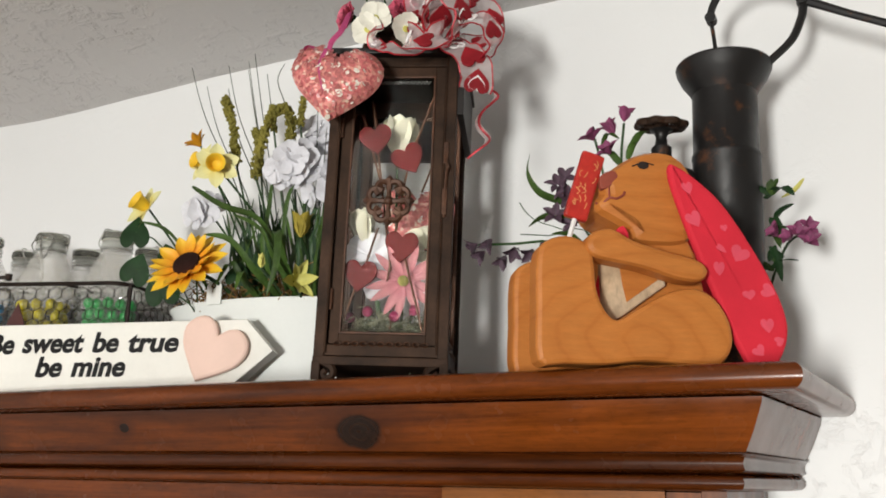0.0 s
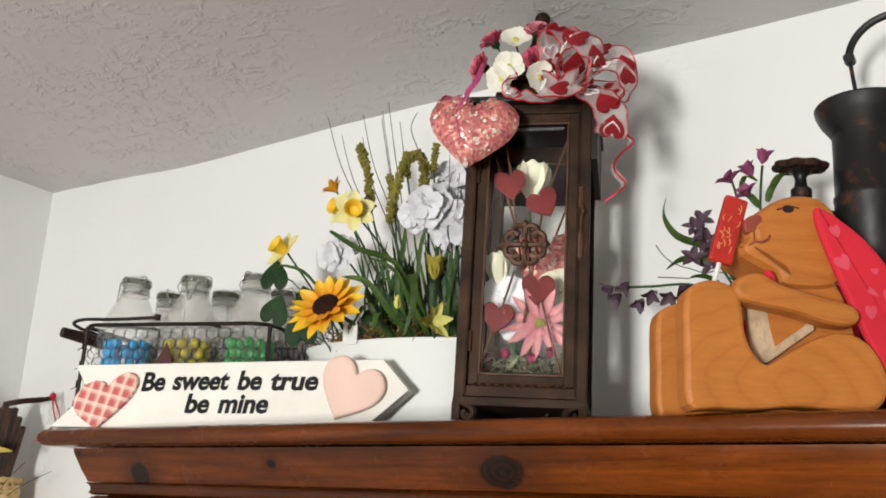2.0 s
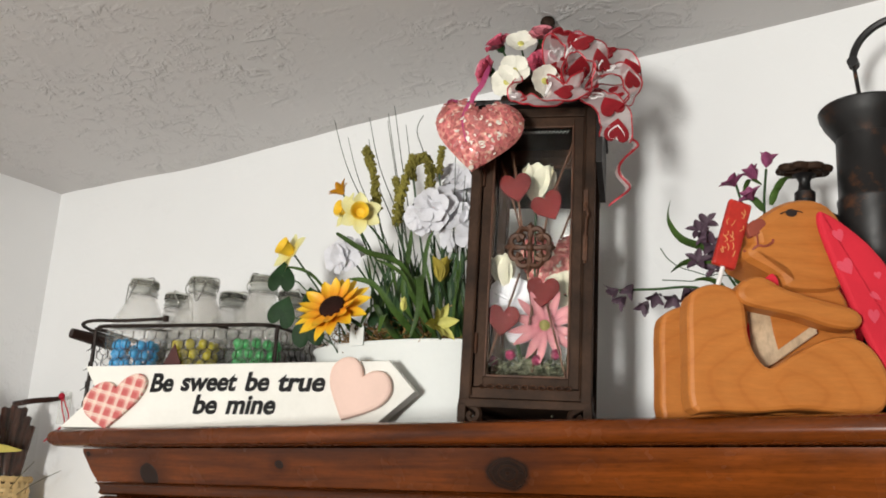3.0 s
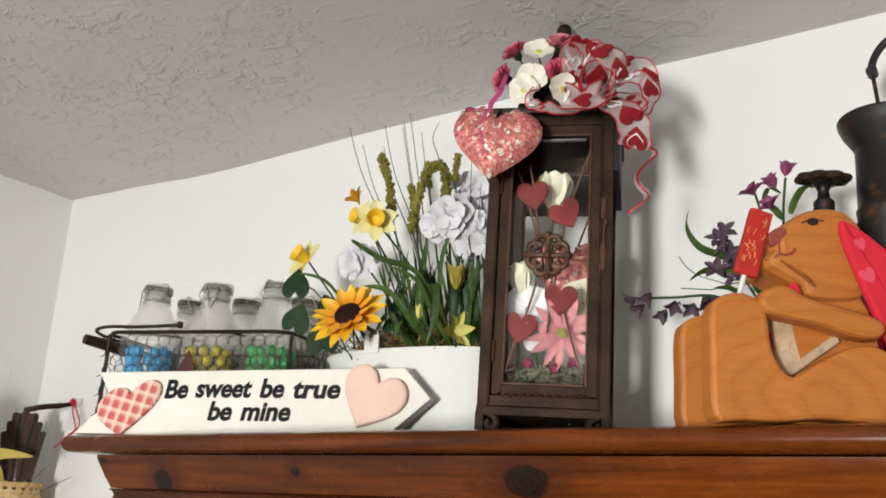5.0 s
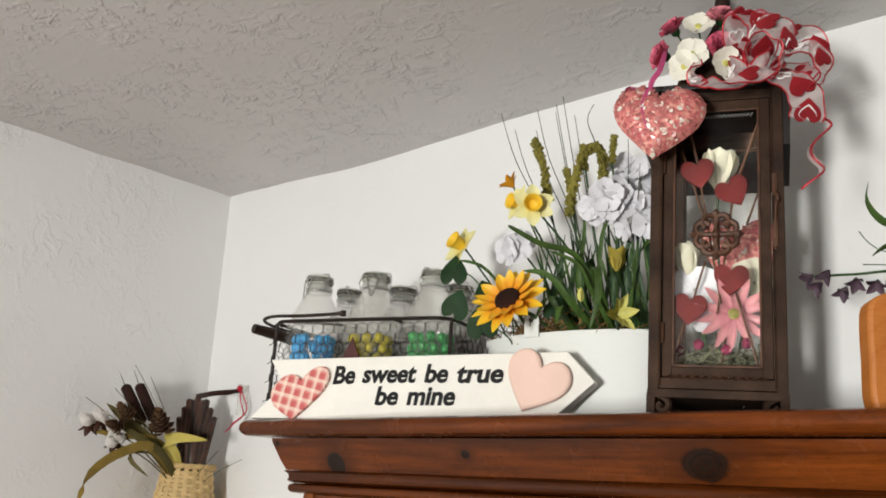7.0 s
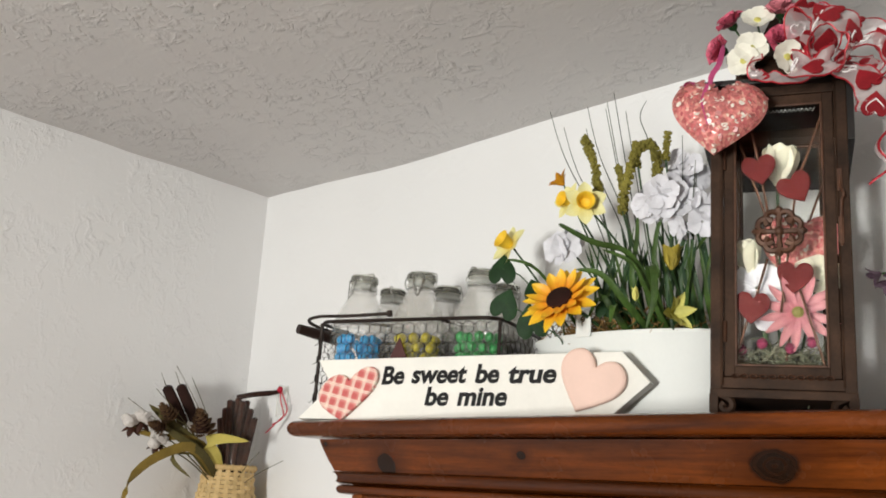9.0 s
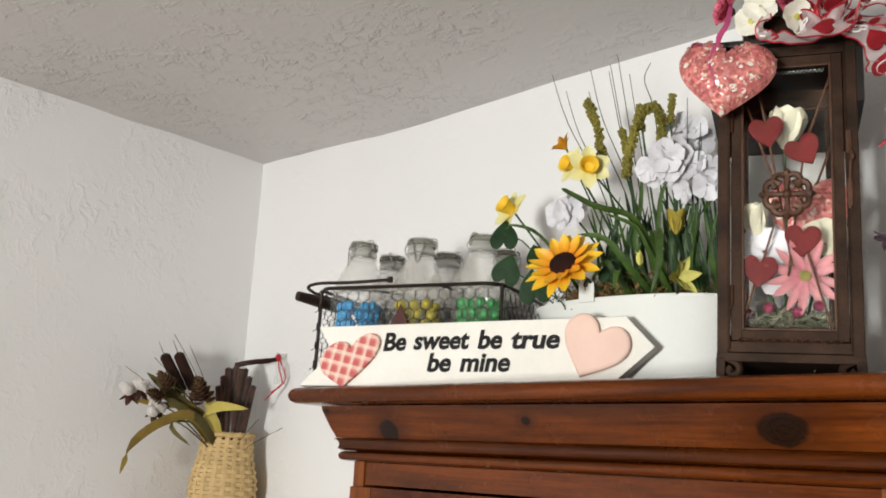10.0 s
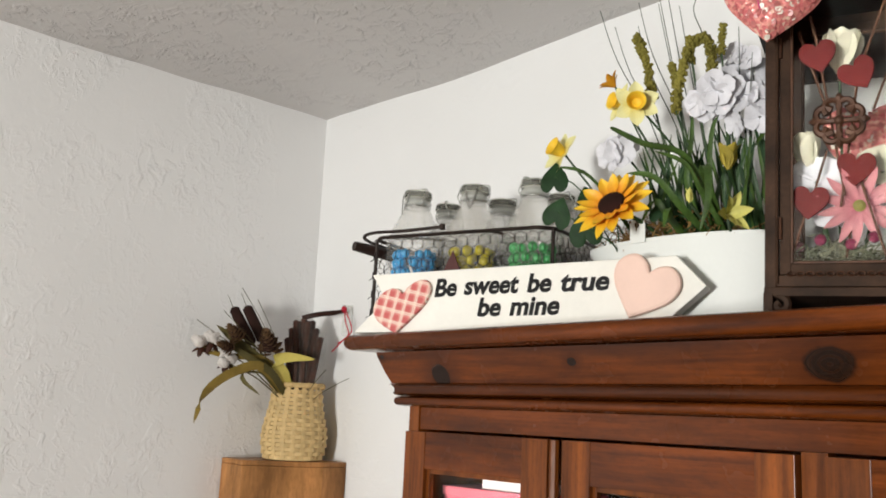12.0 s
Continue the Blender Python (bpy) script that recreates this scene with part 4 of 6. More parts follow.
seal_mesh = mesh_of(lathe([(0.0168, 0.2132), (0.0206, 0.2132), (0.0206, 0.2148), (0.0168, 0.2148)], 28), "seal", plain("grey_rubber", (0.45, 0.44, 0.40), 0.7))
bm = tube([(0.0208 * math.cos(a), 0.0208 * math.sin(a), 0.2005) for a in [k * math.pi / 12 for k in range(24)]], 0.0008, 5, None, True)
for sy in (-1, 1):
    tube(smooth_line([(0.004, sy * 0.021, 0.2005), (0.006, sy * 0.0245, 0.209), (0.0, sy * 0.0235, 0.219), (-0.002, sy * 0.021, 0.2275), (0.0, sy * 0.010, 0.2285), (0.0, 0.0, 0.2287)], 3), 0.0009, 5, bm)
tube(smooth_line([(0.021, -0.009, 0.218), (0.0232, -0.006, 0.204), (0.0262, 0.0, 0.186), (0.0232, 0.006, 0.204), (0.021, 0.009, 0.218)], 4), 0.0009, 5, bm)
bail_mesh = mesh_of(bm, "bail_wire", STEEL)


def bottle(u, v, turn, colour, k):
    b = thing("swing_top_bottle", "clear glass swing-top bottle with coloured candies in the wire basket", "bottle", CAR @ pose(u, v, 0.0042, 0, 0, turn), "bottles in the wire basket")
    placed("bottle_body", bottle_mesh, b)
    placed("shoulder", shoulder_mesh, b)
    placed("neck_ring", neck_mesh, b)
    lid = placed("lid", lid_mesh, b)
    lid.visible_shadow = False
    placed("seal", seal_mesh, lid)
    placed("bail_wire", bail_mesh, b)
    rnd = random.Random(k)
    ico = bmesh.new()
    bmesh.ops.create_uvsphere(ico, u_segments=8, v_segments=6, radius=0.0076)
    me = mesh_of(ico, "candy", colour)
    for j in range(30):
        ring = j % 10
        a = ring * 2 * math.pi / 10 + (j // 10) * 0.3 + rnd.uniform(-0.1, 0.1)
        placed("candy", me, b, m=Matrix.Translation((0.0275 * math.cos(a), 0.0275 * math.sin(a), 0.096 + 0.0140 * (j // 10) + rnd.uniform(-0.002, 0.002))))
    fill = part("candy_fill", lathe([(0.002, 0.006), (0.0415, 0.008), (0.0420, 0.084), (0.034, 0.088), (0.002, 0.089)], 18), BEADS[4], b, "pale candy filling")
    return b


for k, (u, v, turn, c) in enumerate(((0.0480, 0.0485, -115, 0), (0.1495, 0.0485, -75, 1), (0.2500, 0.0485, 150, 2), (0.0490, 0.1385, 20, 3), (0.1495, 0.1385, 100, 3), (0.2500, 0.1385, 60, 3))):
    bottle(u, v, turn, BEADS[c], k)

# ---- flowers in the planter ----
FACE = Vector((0.62, -0.78, -0.05))


def planter_base(x):
    """Where a stem leaves the filling of the planter."""
    return Vector((max(-0.785, min(-0.62, x)), 0.972 + random.uniform(-0.018, 0.014), TOP + 0.085))


def stem_to(parent_m, head, x, r=0.0016, bend=0.02, mat=None):
    a, b = planter_base(x), Vector(head)
    mid = a.lerp(b, 0.55) + Vector((random.uniform(-bend, bend), 0.012, bend * 0.5))
    inv = parent_m.inverted()
    return tube([inv @ p for p in smooth_line([a, mid, b], 6)], r, 6)


def sunflower(pos, way):
    m = aim(pos, way, 12) @ Matrix.Scale(1.1, 4)
    t = thing("artificial_sunflower", "orange-yellow artificial sunflower with a dark brown centre in the planter", "flower", m)
    part("disc", lathe([(0.001, -0.006), (0.012, -0.004), (0.0165, 0.001), (0.0150, 0.0045), (0.009, 0.0058), (0.0015, 0.005)], 22), SUN_DISC, t, smooth=True)
    long_ = mesh_of(petal_bm(0.037, 0.0175, 0.35, 0.35, 0.8), "petal", SUN_PETAL)
    short = mesh_of(petal_bm(0.029, 0.0155, 0.45, 0.9, 0.8), "petal", SUN_PETAL)
    for k in range(13):
        placed("petal", long_, t, m=pose(0, 0, -0.002, 0, 0, k * 27.7 + random.uniform(-5, 5)) @ pose(0.012, 0, 0, random.uniform(-12, 12), random.uniform(-6, 8), 0))
    for k in range(11):
        placed("petal", short, t, m=pose(0, 0, 0.001, 0, 0, k * 32.7 + 14 + random.uniform(-6, 6)) @ pose(0.013, 0, 0, random.uniform(-14, 14), -16 + random.uniform(-8, 8), 0))
    part("stem", stem_to(m, Vector(pos) - Vector(way) * 0.006, pos[0] + 0.02, 0.0024), GREEN_STEM, t, smooth=True)
    return t


def daffodil(pos, way, size=1.0, x=None, cup=1.0):
    m = aim(pos, way, random.uniform(0, 60))
    t = thing("artificial_daffodil", "yellow artificial daffodil with a deeper yellow trumpet", "flower", m, "daffodils in the planter")
    pm = mesh_of(petal_bm(0.0245 * size, 0.0185 * size, 0.25, 0.35, 0.85, wave=0.02), "petal", DAFF_PETAL)
    for k in range(6):
        placed("petal", pm, t, m=pose(0, 0, -0.001 * (k % 2), 0, 0, k * 60 + random.uniform(-6, 6)) @ pose(0.003, 0, 0, random.uniform(-10, 10), random.uniform(-14, 6), 0))
    prof_ = [(0.0035, -0.002), (0.0062, 0.004), (0.0074, 0.010), (0.0092, 0.015), (0.0098, 0.0158), (0.0088, 0.0150), (0.0066, 0.010), (0.0048, 0.004), (0.001, 0.002)]
    part("trumpet", lathe([(r * size * cup, z * size) for r, z in prof_], 18), DAFF_CUP, t, "orange-yellow trumpet", True)
    part("stem", stem_to(m, Vector(pos) - Vector(way) * 0.004, pos[0] + 0.05 if x is None else x, 0.0015, 0.012), GREEN_STEM, t, smooth=True)
    return t


sunflower((-0.744, 0.857, 2.076), (0.12, -0.80, 0.50))
daffodil((-0.700, 0.846, 2.194), (0.55, -0.80, -0.10), 1.05, None, 1.15)
daffodil((-0.735, 0.862, 2.207), (-0.25, -0.90, 0.05), 0.95, -0.69, 1.15)
daffodil((-0.856, 0.893, 2.172), (-0.25, -0.85, 0.35), 1.2, -0.76, 1.15)
bud = thing("artificial_daffodil", "small orange daffodil bud on a green stem", "flower", aim((-0.752, 0.872, 2.236), (-0.5, -0.4, 0.7)), "daffodils in the planter")
pm = mesh_of(petal_bm(0.021, 0.011, 0.5, -0.5), "petal", ORANGE_BUD)
for k in range(6):
    placed("petal", pm, bud, m=pose(0, 0, 0, 0, 0, 60 * k) @ pose(0.002, 0, 0, 0, -58 + (k % 3) * 8, 0))
part("stem", stem_to(bud.matrix_basis, (-0.752, 0.872, 2.236), -0.70, 0.0013, 0.01), GREEN_STEM, bud, smooth=True)

tulip = thing("artificial_tulip", "dull yellow closed artificial tulip among the strap leaves", "flower", aim((-0.612, 0.905, 2.108), (0.1, -0.1, 1.0)))
pm = mesh_of(petal_bm(0.034, 0.020, 0.5, -0.35, 0.9), "petal", plain("dull_yellow_petal", (0.42, 0.33, 0.05), 0.55, vary=0.25, fine=350, coarse=40))
for k in range(5):
    placed("petal", pm, tulip, m=pose(0, 0, 0, 0, 0, 72 * k) @ pose(0.002, 0, 0, 0, -72 + 5 * (k % 2), 0))
part("stem", stem_to(tulip.matrix_basis, (-0.612, 0.905, 2.108), -0.62, 0.0018, 0.008), GREEN_STEM, tulip, smooth=True)

bm = bmesh.new()
for k in range(5):
    q = petal_bm(0.0205, 0.0205, 0.18, 0.35, 1.5, 5, wave=0.04)
    q.transform(pose(0, 0, 0, 0, 0, 72 * k + 9 * (k % 2)) @ pose(0.0015, 0, 0, 8, -10, 0))
    tmp = bpy.data.meshes.new("floret")
    q.to_mesh(tmp)
    q.free()
    bm.from_mesh(tmp)
    bpy.data.meshes.remove(tmp)
floret_mesh = mesh_of(bm, "floret", WHITE_PETAL)


def white_cluster(pos, spread, count, x, seed):
    rnd = random.Random(seed)
    t = thing("artificial_white_flower", "cluster of white silk flowers on a green stem in the planter", "flower", Matrix.Translation(pos), "white silk flowers in the planter")
    for k in range(count):
        d = Vector((rnd.uniform(-1, 1), rnd.uniform(-1, 0.5), rnd.uniform(-1, 1))).normalized()
        q = Vector((d.x * spread[0], d.y * 0.020, d.z * spread[1])) * rnd.uniform(0.55, 1.0)
        placed("floret", floret_mesh, t, m=aim(q, d + Vector((0.35, -0.7, 0.0)), rnd.uniform(0, 72)) @ Matrix.Scale(rnd.uniform(0.8, 1.1), 4))
    part("stem", stem_to(Matrix.Translation(pos), Vector(pos) + Vector((0, 0.01, -0.005)), x, 0.0015, 0.01), GREEN_STEM, t, smooth=True)


white_cluster((-0.617, 0.880, 2.197), (0.034, 0.028), 7, -0.64, 1)
white_cluster((-0.603, 0.925, 2.238), (0.034, 0.020), 5, -0.62, 2)
white_cluster((-0.577, 0.905, 2.172), (0.030, 0.032), 7, -0.60, 3)
white_cluster((-0.785, 0.930, 2.172), (0.014, 0.022), 4, -0.72, 4)


def seed_spike(pts, r, x, label):
    t = thing("seed_spike", label, "dried plant", group="seed spikes in the planter")
    line = smooth_line(pts, 9)
    bm = tube(line, r * 0.55, 6)
    rnd = random.Random(len(pts) * 7 + int(1000 * r) + int(-pts[0][0] * 997))
    for i, p in enumerate(line):
        for k in range(9):
            d = Vector((rnd.uniform(-1, 1), rnd.uniform(-1, 1), rnd.uniform(-0.6, 0.8))).normalized() * r * rnd.uniform(0.5, 0.95)
            bmesh.ops.create_icosphere(bm, subdivisions=1, radius=r * rnd.uniform(0.26, 0.42), matrix=Matrix.Translation(p + d))
    part("seed_head", bm, OLIVE, t, smooth=False)
    part("stem", tube(smooth_line([planter_base(x), Vector(pts[-1]).lerp(planter_base(x), 0.4), pts[-1]], 5), 0.0014, 5), GREEN_STEM, t)


seed_spike([(-0.728, 0.884, 2.300), (-0.719, 0.884, 2.280), (-0.711, 0.886, 2.250), (-0.706, 0.888, 2.212)], 0.0070, -0.70, "bent olive-green seed spike in the planter")
seed_spike([(-0.676, 0.885, 2.249), (-0.673, 0.887, 2.232), (-0.668, 0.890, 2.205)], 0.0055, -0.68, "short olive-green seed spike in the planter")
seed_spike([(-0.615, 0.878, 2.222), (-0.616, 0.876, 2.250), (-0.624, 0.872, 2.266), (-0.636, 0.870, 2.262), (-0.648, 0.870, 2.240), (-0.658, 0.872, 2.210), (-0.664, 0.876, 2.185)], 0.0070, -0.66, "drooping olive-green seed spike in the planter")
seed_spike([(-0.648, 0.880, 2.276), (-0.646, 0.880, 2.262), (-0.645, 0.882, 2.244)], 0.0045, -0.65, "thin olive-green seed spike in the planter")
seed_spike([(-0.604, 0.884, 2.280), (-0.606, 0.884, 2.262), (-0.608, 0.886, 2.246)], 0.0048, -0.61, "thin olive-green seed spike in the planter")

for k, (x, z, dy) in enumerate(((-0.778, 2.350, 0.0), (-0.768, 2.330, 0.02), (-0.731, 2.320, 0.02), (-0.716, 2.341, 0.0), (-0.700, 2.341, 0.02), (-0.692, 2.346, 0.01), (-0.675, 2.350, 0.0), (-0.669, 2.329, 0.02), (-0.627, 2.326, 0.0), (-0.588, 2.276, 0.02), (-0.566, 2.235, 0.01), (-0.575, 2.225, 0.03))):
    t = thing("reed", "thin grey-green artificial grass reed in the planter", "grass", group="reeds in the planter")
    tip = Vector((x, 0.872 + dy, z))
    foot = planter_base(-0.665 + (x + 0.68) * 0.35)
    pts = [foot, foot.lerp(tip, 0.45) + Vector((0.010 if x < -0.7 else -0.006, 0.008, 0.012)), foot.lerp(tip, 0.8), tip]
    if k == 8:
        pts[-1:] = [tip - Vector((0.009, 0, 0.022)), tip]
    line = smooth_line(pts, 5)
    part("blade", tube(line, [0.0011 - 0.0007 * i / (len(line) - 1) for i in range(len(line))], 5), REED, t, smooth=True)


def strap_leaf(pts, width, side=(0.5, -0.5, 0.5), mat=None, label="long arching green strap leaf in the planter"):
    tagged(part("strap_leaf", strap(pts, width * 0.66, 0.3, None, side), mat or GREEN, smooth=True), label, "leaf", "strap leaves in the planter")


strap_leaf([(-0.640, 0.955, 2.028), (-0.640, 0.90, 2.085), (-0.655, 0.875, 2.128), (-0.700, 0.862, 2.146), (-0.742, 0.860, 2.172), (-0.752, 0.862, 2.178)], 0.017)
strap_leaf([(-0.655, 0.955, 2.028), (-0.668, 0.89, 2.070), (-0.690, 0.868, 2.104), (-0.722, 0.858, 2.112)], 0.016, (0.3, -0.4, 0.8))
strap_leaf([(-0.635, 0.955, 2.028), (-0.636, 0.885, 2.080), (-0.650, 0.872, 2.115), (-0.690, 0.870, 2.137)], 0.014)
strap_leaf([(-0.640, 0.955, 2.028), (-0.628, 0.88, 2.100), (-0.610, 0.858, 2.098), (-0.606, 0.852, 2.062), (-0.616, 0.850, 2.026)], 0.017, (0.8, 0.2, 0.2))
strap_leaf([(-0.645, 0.955, 2.028), (-0.632, 0.90, 2.090), (-0.625, 0.890, 2.150), (-0.612, 0.890, 2.180)], 0.011, (0.9, 0.1, 0.0))
strap_leaf([(-0.660, 0.955, 2.028), (-0.664, 0.90, 2.090), (-0.655, 0.895, 2.150), (-0.652, 0.893, 2.185)], 0.012, (0.9, 0.1, 0.0))
strap_leaf([(-0.680, 0.955, 2.028), (-0.690, 0.90, 2.060), (-0.700, 0.885, 2.080), (-0.715, 0.878, 2.052)], 0.014, (0.7, 0.2, 0.3))
strap_leaf([(-0.690, 0.955, 2.028), (-0.684, 0.895, 2.055), (-0.678, 0.880, 2.065), (-0.676, 0.868, 2.040)], 0.018, (0.8, 0.1, 0.1))
strap_leaf([(-0.760, 0.955, 2.028), (-0.780, 0.90, 2.095), (-0.815, 0.888, 2.136), (-0.860, 0.882, 2.150)], 0.010, (0.2, -0.4, 0.8))
strap_leaf([(-0.620, 0.955, 2.028), (-0.600, 0.92, 2.080), (-0.582, 0.91, 2.130), (-0.556, 0.905, 2.150)], 0.008, (0.5, -0.3, 0.6))
rnd = random.Random(5)
for k in range(58):
    x = rnd.uniform(-0.73, -0.575)
    strap_leaf([(x, 0.965, 2.028), (x + rnd.uniform(-0.01, 0.01), 0.93, 2.08), (x + rnd.uniform(-0.03, 0.03), 0.92, 2.13 + rnd.uniform(0, 0.05))], 0.009, (0.9, rnd.uniform(-0.4, 0.4), 0.1), (GREEN_DARK, GREEN_STEM, GREEN)[k % 3], "upright green strap leaf in the planter")


def heart_leaf(pos, way, size, roll):
    """A dark ivy-like leaf with two lobes and a short stalk."""
    m = aim(pos, way, roll)
    t = thing("ivy_leaf", "dark green heart-shaped artificial leaf beside the sunflower", "leaf", m, "heart-shaped leaves in the planter")
    bm = bmesh.new()
    out = [Vector((x, y, 0.0)) for x, y in heart(size, size * 1.1, 28)]
    c = bm.verts.new((0, 0, 0.0))
    ring = [bm.verts.new(p * 0.6 + Vector((0, 0, 0.0008))) for p in out]
    rim_ = [bm.verts.new(p + Vector((0, 0, -0.004 * (p.length / size) ** 2))) for p in out]
    for i in range(len(out)):
        j = (i + 1) % len(out)
        bm.faces.new((c, ring[i], ring[j]))
        bm.faces.new((ring[i], rim_[i], rim_[j], ring[j]))
    part("blade", bm, GREEN_DARK, t, smooth=True)
    inv = m.inverted()
    part("stalk", tube([inv @ p for p in smooth_line([Vector(pos), Vector(pos) + Vector((0.03, 0.02, -0.02)), Vector((-0.785, 0.93, 2.02))], 4)], 0.001, 5), GREEN_STEM, t)


heart_leaf((-0.858, 0.880, 2.135), (0.35, -0.85, 0.1), 0.040, 178)
heart_leaf((-0.854, 0.884, 2.086), (0.40, -0.80, -0.1), 0.040, 160)
heart_leaf((-0.808, 0.884, 2.058), (0.5, -0.8, -0.1), 0.044, 190)
heart_leaf((-0.815, 0.895, 2.105), (0.2, -0.8, 0.2), 0.030, 200)
heart_leaf((-0.700, 0.900, 2.070), (0.3, -0.8, 0.2), 0.030, 170)

lily = thing("artificial_lily", "lime-yellow artificial flower lying over the planter rim", "flower", aim((-0.598, 0.876, 2.046), (0.85, -0.35, 0.05)), "")
pm = mesh_of(petal_bm(0.030, 0.014, 0.4, -0.2), "petal", LIME_PETAL)
for k in range(6):
    placed("petal", pm, lily, m=pose(0, 0, 0, 0, 0, 60 * k + 12) @ pose(0.001, 0, 0, 0, -52 + (k % 2) * 16, 0))
part("stem", stem_to(lily.matrix_basis, (-0.590, 0.868, 2.056), -0.62, 0.0018), GREEN_STEM, lily)
bud2 = thing("artificial_lily", "pale lime flower bud standing in the planter", "flower", aim((-0.643, 0.872, 2.066), (-0.1, 0.1, 1.0)))
for k in range(4):
    placed("petal", pm, bud2, m=pose(0, 0, 0, 0, 0, 90 * k) @ Matrix.Scale(0.62, 4) @ pose(0.001, 0, 0, 0, -80, 0))
part("stem", stem_to(bud2.matrix_basis, (-0.643, 0.872, 2.066), -0.64, 0.0018), GREEN_STEM, bud2)


def tangle(name, place, count, length, r, material, label, category, seed, parent=None):
    rnd = random.Random(seed)
    bm = bmesh.new()
    for k in range(count):
        p = Vector(place(rnd))
        d = Vector((rnd.uniform(-1, 1), rnd.uniform(-1, 1), rnd.uniform(-0.5, 0.7))).normalized()
        q = p + d * length * rnd.uniform(0.4, 1)
        mid = p.lerp(q, 0.5) + Vector((rnd.uniform(-1, 1), rnd.uniform(-1, 1), rnd.uniform(-0.3, 1))) * length * 0.3
        tube(smooth_line([p, mid, q], 4), r, 3, bm)
    return tagged(part(name, bm, material, parent), label, category, kind="stuff")


def in_planter(rnd):
    a, s = rnd.uniform(0, 2 * math.pi), math.sqrt(rnd.random())
    q = PLA @ Vector((0.118 * s * math.cos(a), 0.050 * s * math.sin(a), 0.116 + 0.034 * rnd.random() ** 1.5))
    return q


tangle("excelsior", in_planter, 700, 0.034, 0.0006, STRAW, "brown excelsior filling of the planter", "packing straw", 8)
soil = part("foam_block", lathe([(0.110, 0.012), (0.126, 0.106), (0.08, 0.114), (0.002, 0.116)], 32, None, 1.0, 0.46), STRAW, None, m=PLA)
tagged(soil, "brown foam holding the stems inside the planter", "foam")

# ---- inside the lantern ----
BERRY = plain("raspberry_glitter", (0.22, 0.025, 0.07), 0.35, vary=0.4, fine=500)
DAISY_EYE = plain("olive_daisy_centre", (0.26, 0.24, 0.06), 0.7, vary=0.3)
GLITTER_N = Nodes("pink_sequins")
vor = GLITTER_N.add("ShaderNodeTexVoronoi", Scale=260.0)
GLITTER_N.join(GLITTER_N.coord, vor.inputs["Vector"])
gcol = GLITTER_N.ramp(vor.outputs["Color"], [(0.1, (0.48, 0.10, 0.11)), (0.45, (0.68, 0.21, 0.20)), (0.75, (0.76, 0.34, 0.28)), (0.95, (0.92, 0.72, 0.58))])
GLITTER = GLITTER_N.done(gcol, GLITTER_N.ramp(vor.outputs["Color"], [(0.2, 0.5), (0.8, 0.2)]), 0.1, GLITTER_N.bump(vor.outputs["Distance"], 0.5, 0.002))
SEQUIN = plain("rose_sequin", (0.60, 0.185, 0.175), 0.35, 0.0, vary=0.35)
# Near-white sequins scattered over the hearts are painted sparkle
SEQUIN_GLINT = plain("glint_sequin", (0.97, 0.84, 0.74), 0.25, 0.0, vary=0.15)
HOT_PINK = plain("hot_pink_ribbon", (0.60, 0.09, 0.24), 0.5, vary=0.25, fine=500)


def heart_pick(x, z, tilt, foot, y):
    t = thing("heart_pick", "dull red wooden heart on a thin brown stick inside the lantern", "decoration", LAN @ Matrix.Translation((x, y, z)), "heart picks in the lantern")
    part("heart", plate(heart(0.036, 0.034, 42, radians(tilt)), -0.0015, 0.0015, 0.0006), RED_HEART, t)
    part("stick", tube([(foot[0] - x, 0.003, foot[1] - z), (0, 0.0026, 0.004)], 0.0013, 6), TWIG, t)


heart_pick(-0.0193, 0.266, 10, (0.004, 0.120), -0.0560)
heart_pick(0.0177, 0.245, 28, (0.000, 0.110), -0.0520)
heart_pick(0.0143, 0.145, -4, (0.0435, 0.045), -0.0560)
heart_pick(-0.0283, 0.113, -6, (-0.0488, 0.047), -0.0560)
for a, b, y in (((0.049, 0.343), (0.021, 0.262), -0.046), ((-0.040, 0.305), (-0.014, 0.220), -0.034), ((0.049, 0.268), (0.030, 0.215), -0.032), ((-0.0125, 0.168), (-0.026, 0.122), -0.050), ((-0.0274, 0.315), (-0.020, 0.278), -0.048), ((0.004, 0.060), (0.014, 0.130), -0.040)):
    tagged(part("twig", tube([(a[0], y, a[1]), (b[0], y + 0.004, b[1])], 0.0014, 6), TWIG, None, m=LAN), "thin brown stick crossing behind the lantern glass", "stick", "sticks in the lantern")


def inner_flower(name, label, pos, way, petals, length, width, lift, material, curl=0.4, cup=0.3, core=None):
    m = LAN @ aim(pos, way, random.uniform(0, 60))
    t = thing(name, label, "flower", m)
    me = mesh_of(petal_bm(length, width, cup, curl, 0.85 if petals > 7 else 1.35, wave=0.02), "petal", material)
    for k in range(petals):
        placed("petal", me, t, m=pose(0, 0, 0.0006 * (k % 2), 0, 0, 360 / petals * k + random.uniform(-6, 6)) @ pose(0.002, 0, 0, random.uniform(-8, 8), lift + random.uniform(-8, 8), 0))
    if core:
        part("centre", lathe([(0.001, -0.001), (0.006, 0.0), (0.006, 0.003), (0.003, 0.005), (0.0005, 0.005)], 12), core, t, smooth=True)
    inv = m.inverted()
    part("stem", tube([inv @ (LAN @ p) for p in smooth_line([Vector(pos), Vector((pos[0] * 0.6, 0.005, pos[2] * 0.6)), Vector((pos[0] * 0.3, 0.01, 0.035))], 4)], 0.0016, 5), GREEN_STEM, t)
    return t


